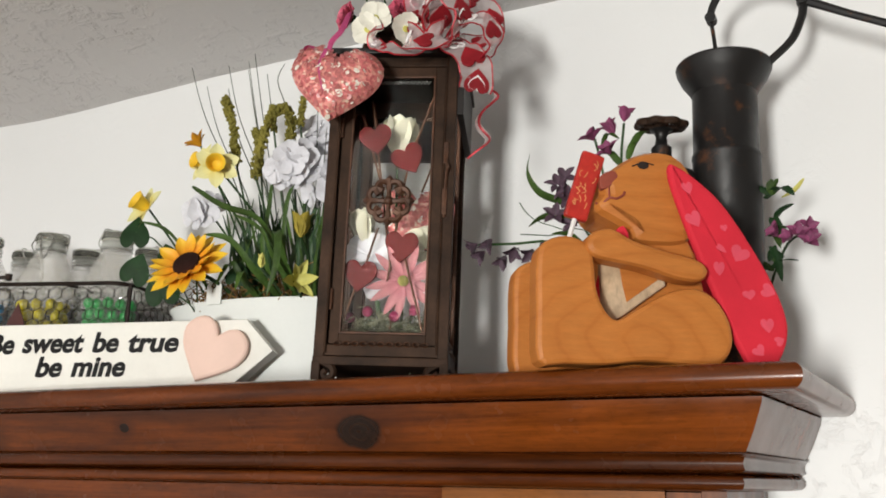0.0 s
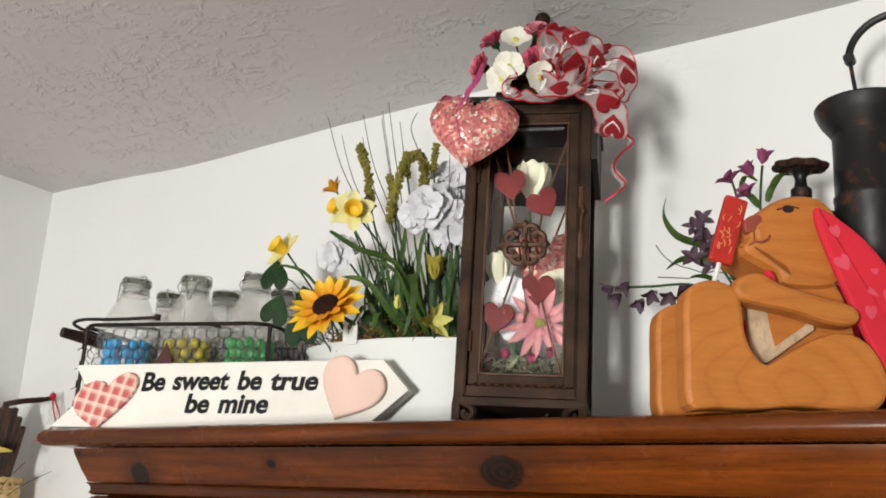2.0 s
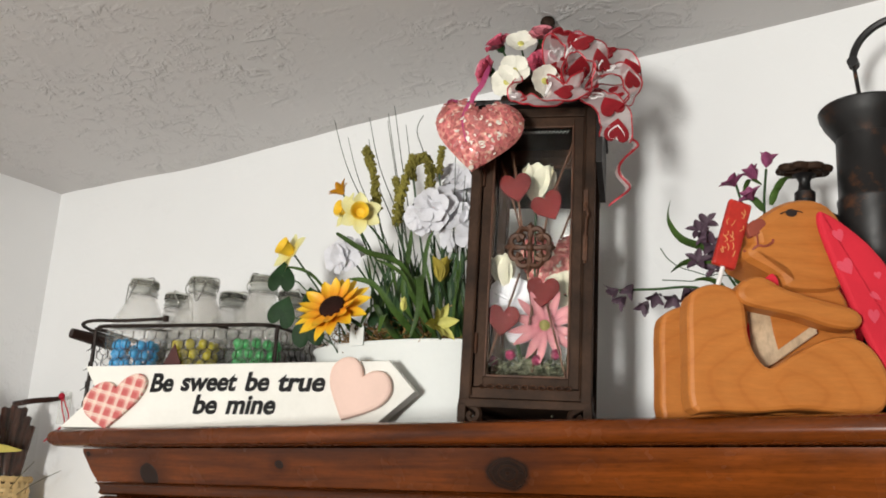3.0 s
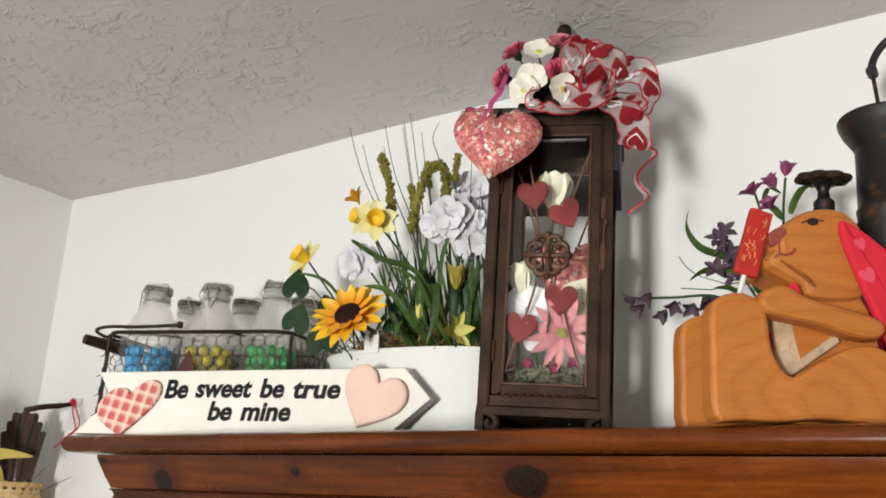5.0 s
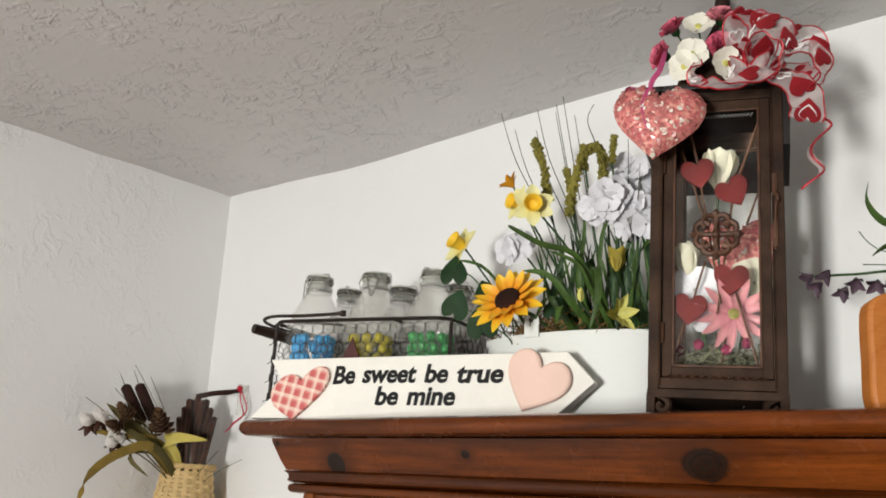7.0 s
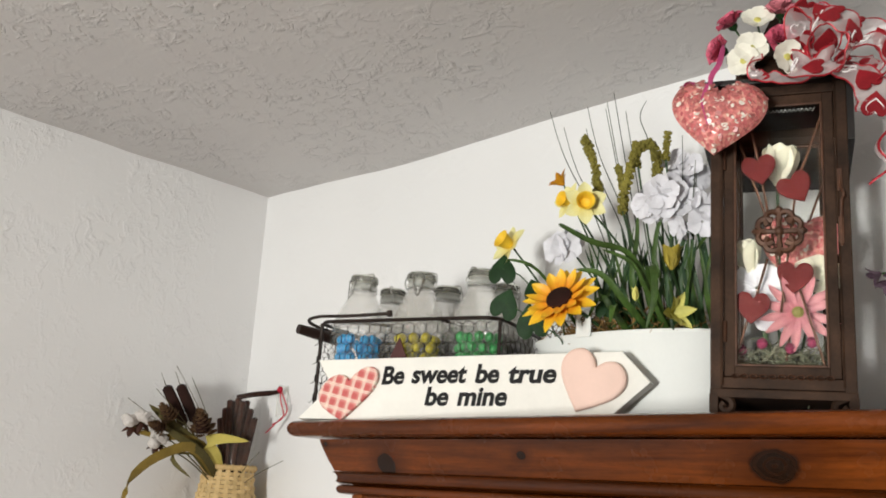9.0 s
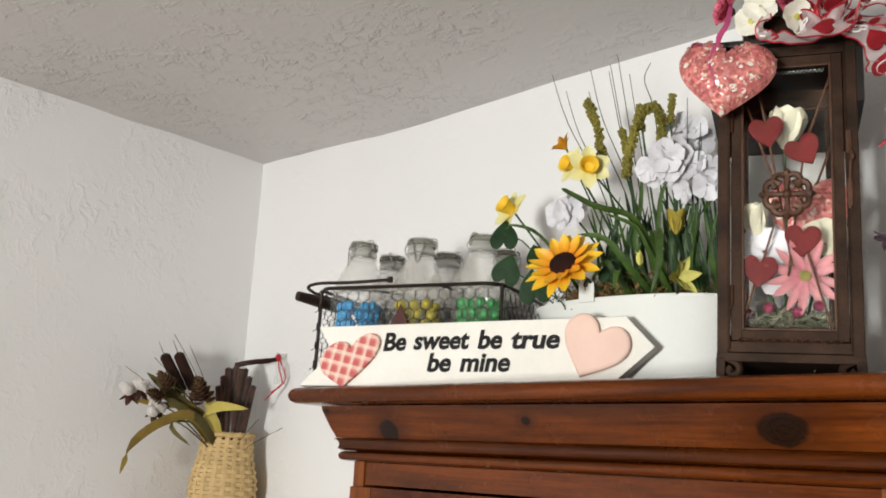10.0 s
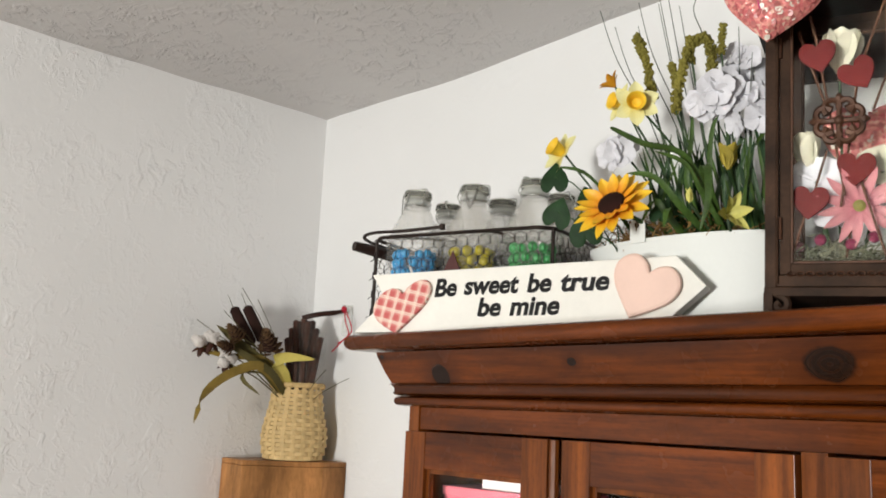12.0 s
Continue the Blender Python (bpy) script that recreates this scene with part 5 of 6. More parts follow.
inner_flower("artificial_calla", "creamy white artificial calla lily inside the lantern", (-0.002, -0.012, 0.262), (0.1, -0.25, 1.0), 6, 0.050, 0.034, -66, CREAM_PETAL, 0.9)
inner_flower("artificial_tulip", "cream artificial tulip inside the lantern", (-0.031, -0.024, 0.155), (-0.1, -0.35, 1.0), 6, 0.042, 0.026, -74, CREAM_PETAL, 0.5)
inner_flower("artificial_white_flower", "white silk flower inside the lantern", (-0.024, -0.034, 0.140), (0.0, -1.0, 0.2), 5, 0.028, 0.030, -8, WHITE_PETAL)
inner_flower("artificial_white_flower", "white silk flower inside the lantern", (0.037, -0.024, 0.150), (0.1, -0.9, 0.4), 5, 0.028, 0.028, -20, CREAM_PETAL)
inner_flower("artificial_white_flower", "white silk flower inside the lantern", (-0.004, -0.022, 0.118), (0.1, -0.9, 0.1), 5, 0.030, 0.030, -10, WHITE_PETAL)
inner_flower("artificial_daisy", "pink artificial gerbera daisy inside the lantern", (0.0162, -0.041, 0.112), (0.05, -0.95, -0.18), 14, 0.042, 0.0100, -10, PINK_PETAL, 0.7, 0.3, DAISY_EYE)


def sequin_cushion(m, w, h, d, seed, count, name, label, body):
    """A padded heart covered in sequins, each a small disc."""
    t = thing(name, label, "heart ornament", m)
    bm = bmesh.new()
    out = heart(w, h, 42)
    rings = []
    for k, (s, y) in enumerate(((0.35, -1.0), (0.68, -0.86), (0.88, -0.55), (1.0, 0.0), (0.88, 0.55), (0.68, 0.86), (0.35, 1.0))):
        rings.append([(x * s, y * d * 0.5, z * s + (1 - s) * h * 0.06) for x, z in out])
    skin(bm, rings)
    part("cushion", bm, body, t, smooth=True)
    rnd = random.Random(seed)
    me = [mesh_of(lathe([(0.0002, 0.0002), (0.0021, 0.0), (0.0024, 0.0002)], 7), "sequin", mt, False) for mt in (SEQUIN, SEQUIN_GLINT)]
    for k in range(count):
        i = rnd.randrange(len(out))
        q = math.sqrt(rnd.random())
        x, z = out[i]
        s = q * 0.97
        y = -d * 0.5 * math.sqrt(max(0.0, 1 - s ** 2.6)) - 0.0007
        nrm = Vector((x / w * 1.2 * s, -1.0 + 0.5 * s, z / h * 1.2 * s)) + Vector((rnd.uniform(-1, 1), 0, rnd.uniform(-1, 1))) * 0.34
        placed("sequin", me[0 if rnd.random() < 0.82 else 1], t, m=aim((x * s, y, z * s + (1 - s) * h * 0.06), nrm) @ Matrix.Scale(rnd.uniform(0.7, 1.6), 4))
    return t


inner_h = sequin_cushion(LAN @ pose(0.022, 0.010, 0.190, 0, 0, 0), 0.085, 0.085, 0.02, 3, 90, "sequin_heart", "small pink sequinned heart inside the lantern", GLITTER)
tangle("moss", lambda rnd: LAN @ Vector((rnd.uniform(-0.036, 0.036), rnd.uniform(-0.038, 0.034), 0.034 + 0.038 * rnd.random())), 560, 0.028, 0.0007, MOSS, "grey-green moss filling in the lantern", "moss", 11)
for k in (0, 2, 5, 7):
    rr = random.Random(40 + k)
    tagged(part("berry", lathe([(0.0005, -0.006), (0.0045, -0.004), (0.0062, 0.0), (0.0045, 0.004), (0.0005, 0.006)], 10), BERRY, None, smooth=True, m=LAN @ Matrix.Translation((-0.040 + 0.010 * k + rr.uniform(-0.003, 0.003), -0.040 + rr.uniform(-0.008, 0.008), 0.078 + rr.uniform(-0.006, 0.012)))), "raspberry glitter berry nestled in the lantern moss", "berry", "berries in the lantern")

# ---- bouquet and bow on the lantern ----
IVORY_PETAL = plain("ivory_silk_petal", (0.83, 0.81, 0.71), 0.6, vary=0.06, fine=350, coarse=40)


def rose(x, y, z, size, way, material, label):
    m = LAN @ aim((x, y, z), way, random.uniform(0, 90))
    t = thing("artificial_rose", label, "flower", m, "roses on the lantern")
    for ring, (n_, lift, sc) in enumerate(((3, -84, 0.62), (4, -72, 0.80), (5, -54, 0.98), (5, -30, 1.0))):
        me = mesh_of(petal_bm(0.017 * size * sc, 0.021 * size * sc, 0.55, -0.4, 1.6, 6, wave=0.04), "petal", material)
        for k in range(n_):
            placed("petal", me, t, m=pose(0, 0, -0.001 * ring, 0, 0, 360 / n_ * k + 31 * ring) @ pose(0.0012 * ring, 0, 0, 0, lift, 0))
    part("calyx", lathe([(0.0008, -0.010 * size), (0.005 * size, -0.006 * size), (0.006 * size, 0.0), (0.001, 0.001)], 8), GREEN_DARK, t, smooth=True)
    a = m.inverted() @ (LAN @ Vector((x * 0.35, 0.0, LH + 0.045)))
    part("stem", tube(smooth_line([(0, 0, -0.008 * size), a * 0.5 + Vector((0, 0, -0.01)), a], 4), 0.0012, 5), GREEN_STEM, t)


def world_to_lan(x, z, y=0.83):
    p = LAN.inverted() @ Vector((x + 0.006, y, z - 0.006))
    return p.x, p.y, p.z


for x, z, s, way, mt, lb in ((-0.498, 2.377, 1.0, (-0.5, -0.6, 0.6), ROSE, "raspberry pink foil rose on top of the lantern"), (-0.512, 2.347, 1.05, (-0.8, -0.6, 0.1), ROSE, "raspberry pink foil rose on top of the lantern"),
                            (-0.441, 2.374, 1.0, (0.0, -0.7, 0.7), ROSE_PALE, "dusty pink silk rose on top of the lantern"), (-0.441, 2.338, 1.0, (0.2, -1.0, 0.1), ROSE, "raspberry pink foil rose on top of the lantern"),
                            (-0.418, 2.359, 1.05, (0.3, -0.8, 0.5), ROSE_PALE, "dusty pink silk rose on top of the lantern"), (-0.392, 2.352, 1.0, (0.5, -0.5, 0.7), ROSE, "raspberry pink foil rose on top of the lantern")):
    rose(*world_to_lan(x, z), s, way, mt, lb)
for x, z, way in ((-0.461, 2.362, (0.1, -0.9, 0.4)), (-0.469, 2.330, (0.2, -1.0, -0.1)), (-0.430, 2.308, (0.5, -0.9, -0.3)), (-0.478, 2.318, (-0.3, -0.9, -0.2))):
    p = world_to_lan(x, z, 0.815)
    m = LAN @ aim(p, way, random.uniform(0, 70))
    t = thing("artificial_white_flower", "white silk blossom with a yellow-green centre on the lantern", "flower", m, "white blossoms on the lantern")
    me = mesh_of(petal_bm(0.0190, 0.0200, 0.2, 0.35, 1.5, 6, wave=0.035), "petal", IVORY_PETAL)
    for k in range(5):
        placed("petal", me, t, m=pose(0, 0, 0.0007 * (k % 2), 0, 0, 72 * k) @ pose(0.001, 0, 0, random.uniform(-10, 10), -16 + random.uniform(-8, 8), 0))
    part("centre", lathe([(0.0005, -0.001), (0.0042, 0.0005), (0.0035, 0.003), (0.0005, 0.004)], 9), LIME_PETAL, t, smooth=True)
    a = m.inverted() @ (LAN @ Vector((p[0] * 0.4, 0.0, LH + 0.045)))
    part("stem", tube([(0, 0, -0.001), a * 0.5 + Vector((0, 0, -0.008)), a], 0.0012, 5), GREEN_STEM, t)

n = Nodes("white_organza")
ORGANZA = n.done((0.80, 0.66, 0.66), 0.25, 0.0, n.bump(n.noise(60.0, 3), 0.3, 0.002), Alpha=0.38, Sheen_Weight=0.4)
RED_EDGE = plain("red_glitter_edge", (0.50, 0.02, 0.035), 0.35, 0.3, vary=0.4, fine=700, bump=0.5)
RED_FELT = plain("red_flocked_print", (0.31, 0.014, 0.022), 0.6, vary=0.3, fine=500)
WHITE_PRINT = plain("white_outline_print", (0.85, 0.82, 0.82), 0.4, vary=0.05)
bow = thing("ribbon_bow", "sheer white ribbon bow printed with red hearts, red glitter edges", "bow", LAN)


def ribbon(name, pts, width, across, steps=7, hearts=2, twist=0.0):
    """A sheer band along the points, its two wired edges and flocked hearts."""
    line = smooth_line([world_to_lan(K[0] + 0.005 + (x - K[0]) * 0.77, z - 0.007, y + 0.004) for x, y, z in pts], steps)
    across = Vector(across).normalized()
    bm, edges, frames = bmesh.new(), ([], []), []
    prev = None
    n_ = len(line)
    for i, p in enumerate(line):
        d = (line[min(i + 1, n_ - 1)] - line[max(i - 1, 0)]).normalized()
        a = Matrix.Rotation(twist * i / n_, 3, d) @ across
        a = (a - d * a.dot(d)).normalized()
        nor = d.cross(a)
        ripple = nor * (0.0014 * math.sin(i * 0.8))
        row = []
        for k in (-1, -0.5, 0, 0.5, 1):
            row.append(bm.verts.new(p + a * width * 0.5 * k + ripple * k + nor * 0.0015 * math.sin(2.5 * k + i)))
        edges[0].append(row[0].co.copy())
        edges[1].append(row[-1].co.copy())
        frames.append((p, a, d, nor))
        if prev:
            for k in range(4):
                bm.faces.new((prev[k], prev[k + 1], row[k + 1], row[k]))
        prev = row
    band = part(name, bm, ORGANZA, bow, smooth=True)
    for e in edges:
        part("wired_edge", tube(e, 0.0009, 5), RED_EDGE, band)
    for h in range(hearts):
        p, a, d, nor = frames[int((h + 0.5) / hearts * (n_ - 1))]
        m = Matrix((a, nor, d)).transposed().to_4x4()
        m.translation = p + nor * 0.0004
        hm = plate(heart(width * 0.80, width * 0.76, 28), -0.0012, 0.0012, 0.0003)
        part("printed_heart", hm, RED_FELT, band, m=m)
        if h % 2 == 0:
            q, a, d, nor = frames[int((h + 0.95) / (hearts + 0.4) * (n_ - 1))]
            m = Matrix((a, nor, d)).transposed().to_4x4()
            m.translation = q + nor * 0.001
            part("printed_outline", tube([(x, 0.0, z) for x, z in heart(width * 0.5, width * 0.45, 28)], 0.0011, 4, None, True), WHITE_PRINT, band, m=m)
    return band


K = (-0.412, 0.835, 2.315)
ribbon("loop", [K, (-0.425, 0.815, 2.345), (-0.412, 0.805, 2.362), (-0.388, 0.805, 2.352), (-0.385, 0.812, 2.330), (-0.400, 0.825, 2.316)], 0.034, (0.85, 0.4, 0.25), hearts=4)
ribbon("loop", [K, (-0.395, 0.800, 2.335), (-0.368, 0.792, 2.338), (-0.348, 0.800, 2.318), (-0.362, 0.810, 2.296), (-0.392, 0.820, 2.304)], 0.034, (0.35, 0.45, 0.85), hearts=4)
ribbon("loop", [K, (-0.392, 0.850, 2.345), (-0.362, 0.850, 2.352), (-0.330, 0.850, 2.330), (-0.336, 0.850, 2.302), (-0.378, 0.842, 2.304)], 0.030, (0.45, 0.4, 0.8), hearts=4)
ribbon("loop", [(-0.390, 0.83, 2.300), (-0.352, 0.815, 2.312), (-0.318, 0.815, 2.306), (-0.312, 0.822, 2.282), (-0.336, 0.826, 2.268), (-0.372, 0.826, 2.288)], 0.026, (0.5, 0.5, 0.7), hearts=3)
ribbon("loop", [K, (-0.425, 0.800, 2.300), (-0.408, 0.785, 2.284), (-0.380, 0.790, 2.284), (-0.380, 0.805, 2.302), (-0.402, 0.825, 2.312)], 0.028, (0.1, 0.45, 0.9), hearts=3)
ribbon("tail", [(-0.395, 0.83, 2.305), (-0.365, 0.815, 2.285), (-0.340, 0.812, 2.268), (-0.332, 0.814, 2.245), (-0.336, 0.816, 2.230)], 0.034, (0.9, 0.2, 0.2), hearts=3)
ribbon("tail", [(-0.405, 0.815, 2.296), (-0.428, 0.796, 2.280), (-0.452, 0.792, 2.286), (-0.476, 0.794, 2.294), (-0.484, 0.798, 2.308), (-0.478, 0.802, 2.322)], 0.014, (0.1, 0.4, 0.9), hearts=1)
part("knot", lathe([(0.001, -0.010), (0.009, -0.007), (0.0115, 0.0), (0.009, 0.007), (0.001, 0.010)], 14), RED_FELT, bow, smooth=True, m=Matrix.Translation(world_to_lan(*(K[0], K[2], K[1]))))
curl = []
for k in range(34):
    s = k / 33
    curl.append(world_to_lan(-0.338 + 0.009 * math.sin(10 * s) - 0.018 * s * s, 2.228 - 0.076 * s, 0.832 + 0.006 * math.cos(10 * s)))
part("curled_end", strap(curl, 0.009, 0.2, None, (0.7, 0.2, 0.7), 1), ORGANZA, bow, smooth=True)
part("curled_edge", tube([Vector(p) + Vector((0.0016, -0.001, 0)) for p in curl], 0.0013, 5), RED_EDGE, bow)
bm = bmesh.new()
for k in range(26):
    a = 2 * math.pi * k / 26
    tube([(0.0405 * max(-1, min(1, 1.5 * math.cos(a))), 0.0405 * max(-1, min(1, 1.5 * math.sin(a))), LH + 0.010), (0.0405 * max(-1, min(1, 1.5 * math.cos(a))), 0.0405 * max(-1, min(1, 1.5 * math.sin(a))), LH + 0.016)], 0.0016, 5, bm)
part("pierced_trim", bm, plain("pale_worn_metal", (0.45, 0.42, 0.38), 0.5, 0.3), lantern, "pale pierced trim below the cupola")
bm = bmesh.new()
for k in range(17):
    x = -0.034 + k * 0.00425
    tube([(x, -LW + 0.0075, 0.3355), (x + 0.002, -LW + 0.0075, 0.3315), (x + 0.00425, -LW + 0.0075, 0.3355)], 0.0006, 4, bm)
part("pierced_edge", bm, plain("grey_lace_metal", (0.42, 0.42, 0.41), 0.5, 0.4), sides[0], "grey pierced edging behind the pane")

orn = sequin_cushion(Matrix.Translation((-0.4870, 0.777, 2.232)) @ pose(0, 0, 0, -4, 7, 24), 0.100, 0.086, 0.036, 9, 300, "sequin_heart", "pink sequinned padded heart hanging from the lantern roof", GLITTER)
inv = orn.matrix_basis.inverted()
top_pts = [(-0.4885, 0.762, 2.2570), (-0.4895, 0.770, 2.2800), (-0.4875, 0.785, 2.3000), (-0.4895, 0.800, 2.3250), (-0.4955, 0.815, 2.3400)]
part("hanging_ribbon", strap([inv @ Vector(p) for p in top_pts], 0.007, 0.2, None, (0.9, 0.3, 0.0)), HOT_PINK, orn, "hot pink ribbon loop", True)
part("hanging_ribbon", strap([inv @ Vector(p) for p in ((-0.4895, 0.760, 2.2670), (-0.4925, 0.756, 2.2450), (-0.4885, 0.757, 2.2250), (-0.4865, 0.762, 2.2030))], 0.007, 0.2, None, (0.9, 0.3, 0.0)), HOT_PINK, orn, "hot pink ribbon tail", True)
part("hanging_ribbon", strap([inv @ Vector(p) for p in ((-0.4945, 0.764, 2.2630), (-0.5095, 0.758, 2.2750), (-0.5195, 0.764, 2.2650), (-0.5115, 0.760, 2.2530))], 0.010, 0.2, None, (0.6, 0.5, 0.3)), HOT_PINK, orn, "hot pink ribbon bow loop", True)

# ---- purple flower spray behind the bunny ----
spray_root = Vector((-0.175, 0.885, TOP + 0.004))


def spray_stem(name, pts, label, r=0.0014):
    t = thing(name, label, "flower", group="purple flower stems behind the bunny")
    line = smooth_line([spray_root] + [Vector(p) for p in pts], 5)
    part("stem", tube(line, r, 5), GREEN_STEM, t, smooth=True)
    return t


tulip_mesh = mesh_of(petal_bm(0.0175, 0.0120, 0.6, -0.7, 0.9), "petal", PURPLE)
dark_mesh = mesh_of(petal_bm(0.0180, 0.0100, 0.5, -0.5, 0.9), "petal", PURPLE_DARK)


def bloom(t, pos, way, me, n_=5, lift=-68, size=1.0):
    m = aim(pos, way, random.uniform(0, 70))
    for k in range(n_):
        placed("petal", me, t, m=m @ pose(0, 0, 0, 0, 0, 360 / n_ * k) @ Matrix.Scale(size, 4) @ pose(0.001, 0, 0, 0, lift + random.uniform(-14, 14), 0))


t = spray_stem("artificial_purple_flower", [(-0.205, 0.885, 2.05), (-0.208, 0.882, 2.13), (-0.203, 0.880, 2.180)], "plum-coloured silk flowers on a green stem behind the bunny")
bloom(t, (-0.203, 0.880, 2.182), (0.15, 0, 1), tulip_mesh)
bloom(t, (-0.213, 0.876, 2.168), (-0.35, -0.2, 1), tulip_mesh, 5, -64, 1.05)
bloom(t, (-0.216, 0.872, 2.146), (-0.3, -0.6, 0.6), tulip_mesh, 6, -45, 0.9)
for p, d in (((-0.197, 0.878, 2.150), 0.02), ((-0.208, 0.88, 2.136), -0.015), ((-0.200, 0.878, 2.140), 0.012)):
    part("leaf", strap([p, (p[0] + d * 0.5, p[1] - 0.004, p[2] + 0.012), (p[0] + d, p[1] - 0.005, p[2] + 0.014)], 0.009), GREEN, t, smooth=True)
t = spray_stem("artificial_purple_flower", [(-0.215, 0.885, 2.06), (-0.228, 0.880, 2.14), (-0.234, 0.880, 2.168)], "mauve silk flower on a green stem behind the bunny")
bloom(t, (-0.235, 0.879, 2.166), (-0.4, -0.3, 0.9), tulip_mesh, 7, -38, 0.95)
part("leaf", strap([(-0.226, 0.878, 2.158), (-0.218, 0.872, 2.168), (-0.206, 0.870, 2.160)], 0.006), GREEN, t)
t = spray_stem("artificial_purple_flower", [(-0.225, 0.885, 2.03), (-0.255, 0.876, 2.09), (-0.266, 0.874, 2.115)], "dark purple ruffled silk flower behind the bunny")
for k in range(7):
    bloom(t, (-0.264 + random.uniform(-0.012, 0.010), 0.870 + random.uniform(-0.006, 0.006), 2.128 - 0.0085 * k), (random.uniform(-0.8, 0.8), -0.7, random.uniform(-0.2, 0.6)), dark_mesh, 5, -24, 0.8)
t = spray_stem("artificial_purple_flower", [(-0.230, 0.880, 2.02), (-0.270, 0.872, 2.058), (-0.320, 0.868, 2.062), (-0.358, 0.866, 2.064)], "trailing dark purple silk blossoms behind the bunny")
for x, z, d in ((-0.360, 2.066, -1), (-0.350, 2.056, -0.6), (-0.342, 2.068, -0.5), (-0.328, 2.050, -0.2), (-0.318, 2.058, 0.1), (-0.296, 2.052, 0.0), (-0.286, 2.058, 0.4), (-0.272, 2.050, 0.3)):
    bloom(t, (x, 0.864 + random.uniform(-0.005, 0.005), z), (d, -0.4, -0.7), dark_mesh, 4, -58, 0.95)
for pts, w in (([(-0.235, 0.878, 2.075), (-0.262, 0.872, 2.098), (-0.290, 0.866, 2.112), (-0.303, 0.864, 2.135), (-0.299, 0.864, 2.156)], 0.016), ([(-0.230, 0.878, 2.060), (-0.262, 0.870, 2.083), (-0.285, 0.866, 2.086), (-0.301, 0.864, 2.077)], 0.015), ([(-0.225, 0.876, 2.040), (-0.228, 0.862, 2.080), (-0.232, 0.856, 2.110)], 0.018), ([(-0.215, 0.876, 2.040), (-0.212, 0.862, 2.090), (-0.214, 0.858, 2.115)], 0.016), ([(-0.235, 0.876, 2.030), (-0.255, 0.866, 2.062), (-0.275, 0.860, 2.066)], 0.012), ([(-0.215, 0.876, 2.030), (-0.240, 0.864, 2.072), (-0.248, 0.860, 2.092)], 0.014)):
    tagged(part("spray_leaf", strap([tuple(spray_root)] + pts, w * 0.72, 0.3, None, (0.5, -0.6, 0.5)), GREEN, smooth=True), "narrow green artificial leaf behind the wooden bunny", "leaf", "leaves of the purple spray")
for pts in ([(-0.240, 0.874, 2.05), (-0.296, 0.868, 2.085), (-0.312, 0.866, 2.105)], [(-0.235, 0.874, 2.06), (-0.28, 0.866, 2.066), (-0.310, 0.864, 2.070)]):
    tagged(part("spray_tendril", tube(smooth_line([spray_root] + [Vector(p) for p in pts], 5), 0.0007, 4), GREEN_STEM), "thin curling green tendril behind the bunny", "stem", "leaves of the purple spray")
t = spray_stem("artificial_purple_flower", [(-0.110, 0.978, 1.96), (-0.080, 0.975, 2.03), (-0.062, 0.95, 2.056), (-0.045, 0.93, 2.060)], "plum silk flowers and foliage beside the iron pump")
for x, z in ((-0.067, 2.058), (-0.056, 2.050), (-0.042, 2.060), (-0.040, 2.046), (-0.050, 2.054)):
    bloom(t, (x, 0.915 + random.uniform(-0.006, 0.006), z), (random.uniform(-0.6, 0.8), -0.7, 0.3), tulip_mesh, 5, -48, 0.75)
for k in range(16):
    a = random.uniform(0, 6.28)
    p = Vector((-0.070 + random.uniform(-0.008, 0.010), 0.925, 2.030 + random.uniform(-0.005, 0.075)))
    part("leaf", strap([p, p + Vector((0.010 * math.cos(a), -0.004, 0.006)), p + Vector((0.020 * math.cos(a) + 0.006, -0.006, 0.014 * math.sin(a)))], 0.008), (GREEN, GREEN_DARK)[k % 2], t)
part("leaf", strap([(-0.078, 0.93, 2.098), (-0.062, 0.92, 2.105), (-0.050, 0.915, 2.094)], 0.013), GREEN_DARK, t)
part("leaf", strap([(-0.062, 0.925, 2.096), (-0.050, 0.92, 2.100), (-0.040, 0.915, 2.110)], 0.006), LIME_PETAL, t)

# ---- splint basket with dried flowers in the corner ----
BC = Vector((-1.572, 0.965, 1.7142))
AWAY = Vector((-0.833, 0.553, 0.0))
SIDE = Vector((0.553, 0.833, 0.0))


def at(a, z, d=0.0):
    """A place in the dried bouquet: metres to the side, height, metres towards the room."""
    return BC + SIDE * (a * 0.86 if a < 0 else a) - AWAY * d + UP * (z - BC.z)


CANE = plain("pale_ash_splint", (0.66, 0.47, 0.22), 0.6, vary=0.16, fine=260, coarse=50, bump=0.3)
basket = thing("splint_basket", "pale woven splint basket holding dried flowers on the corner cabinet", "basket", Matrix.Translation(BC))


def basket_radius(s):
    return 0.0465 + 0.0150 * math.exp(-((s - 0.28) / 0.38) ** 2)


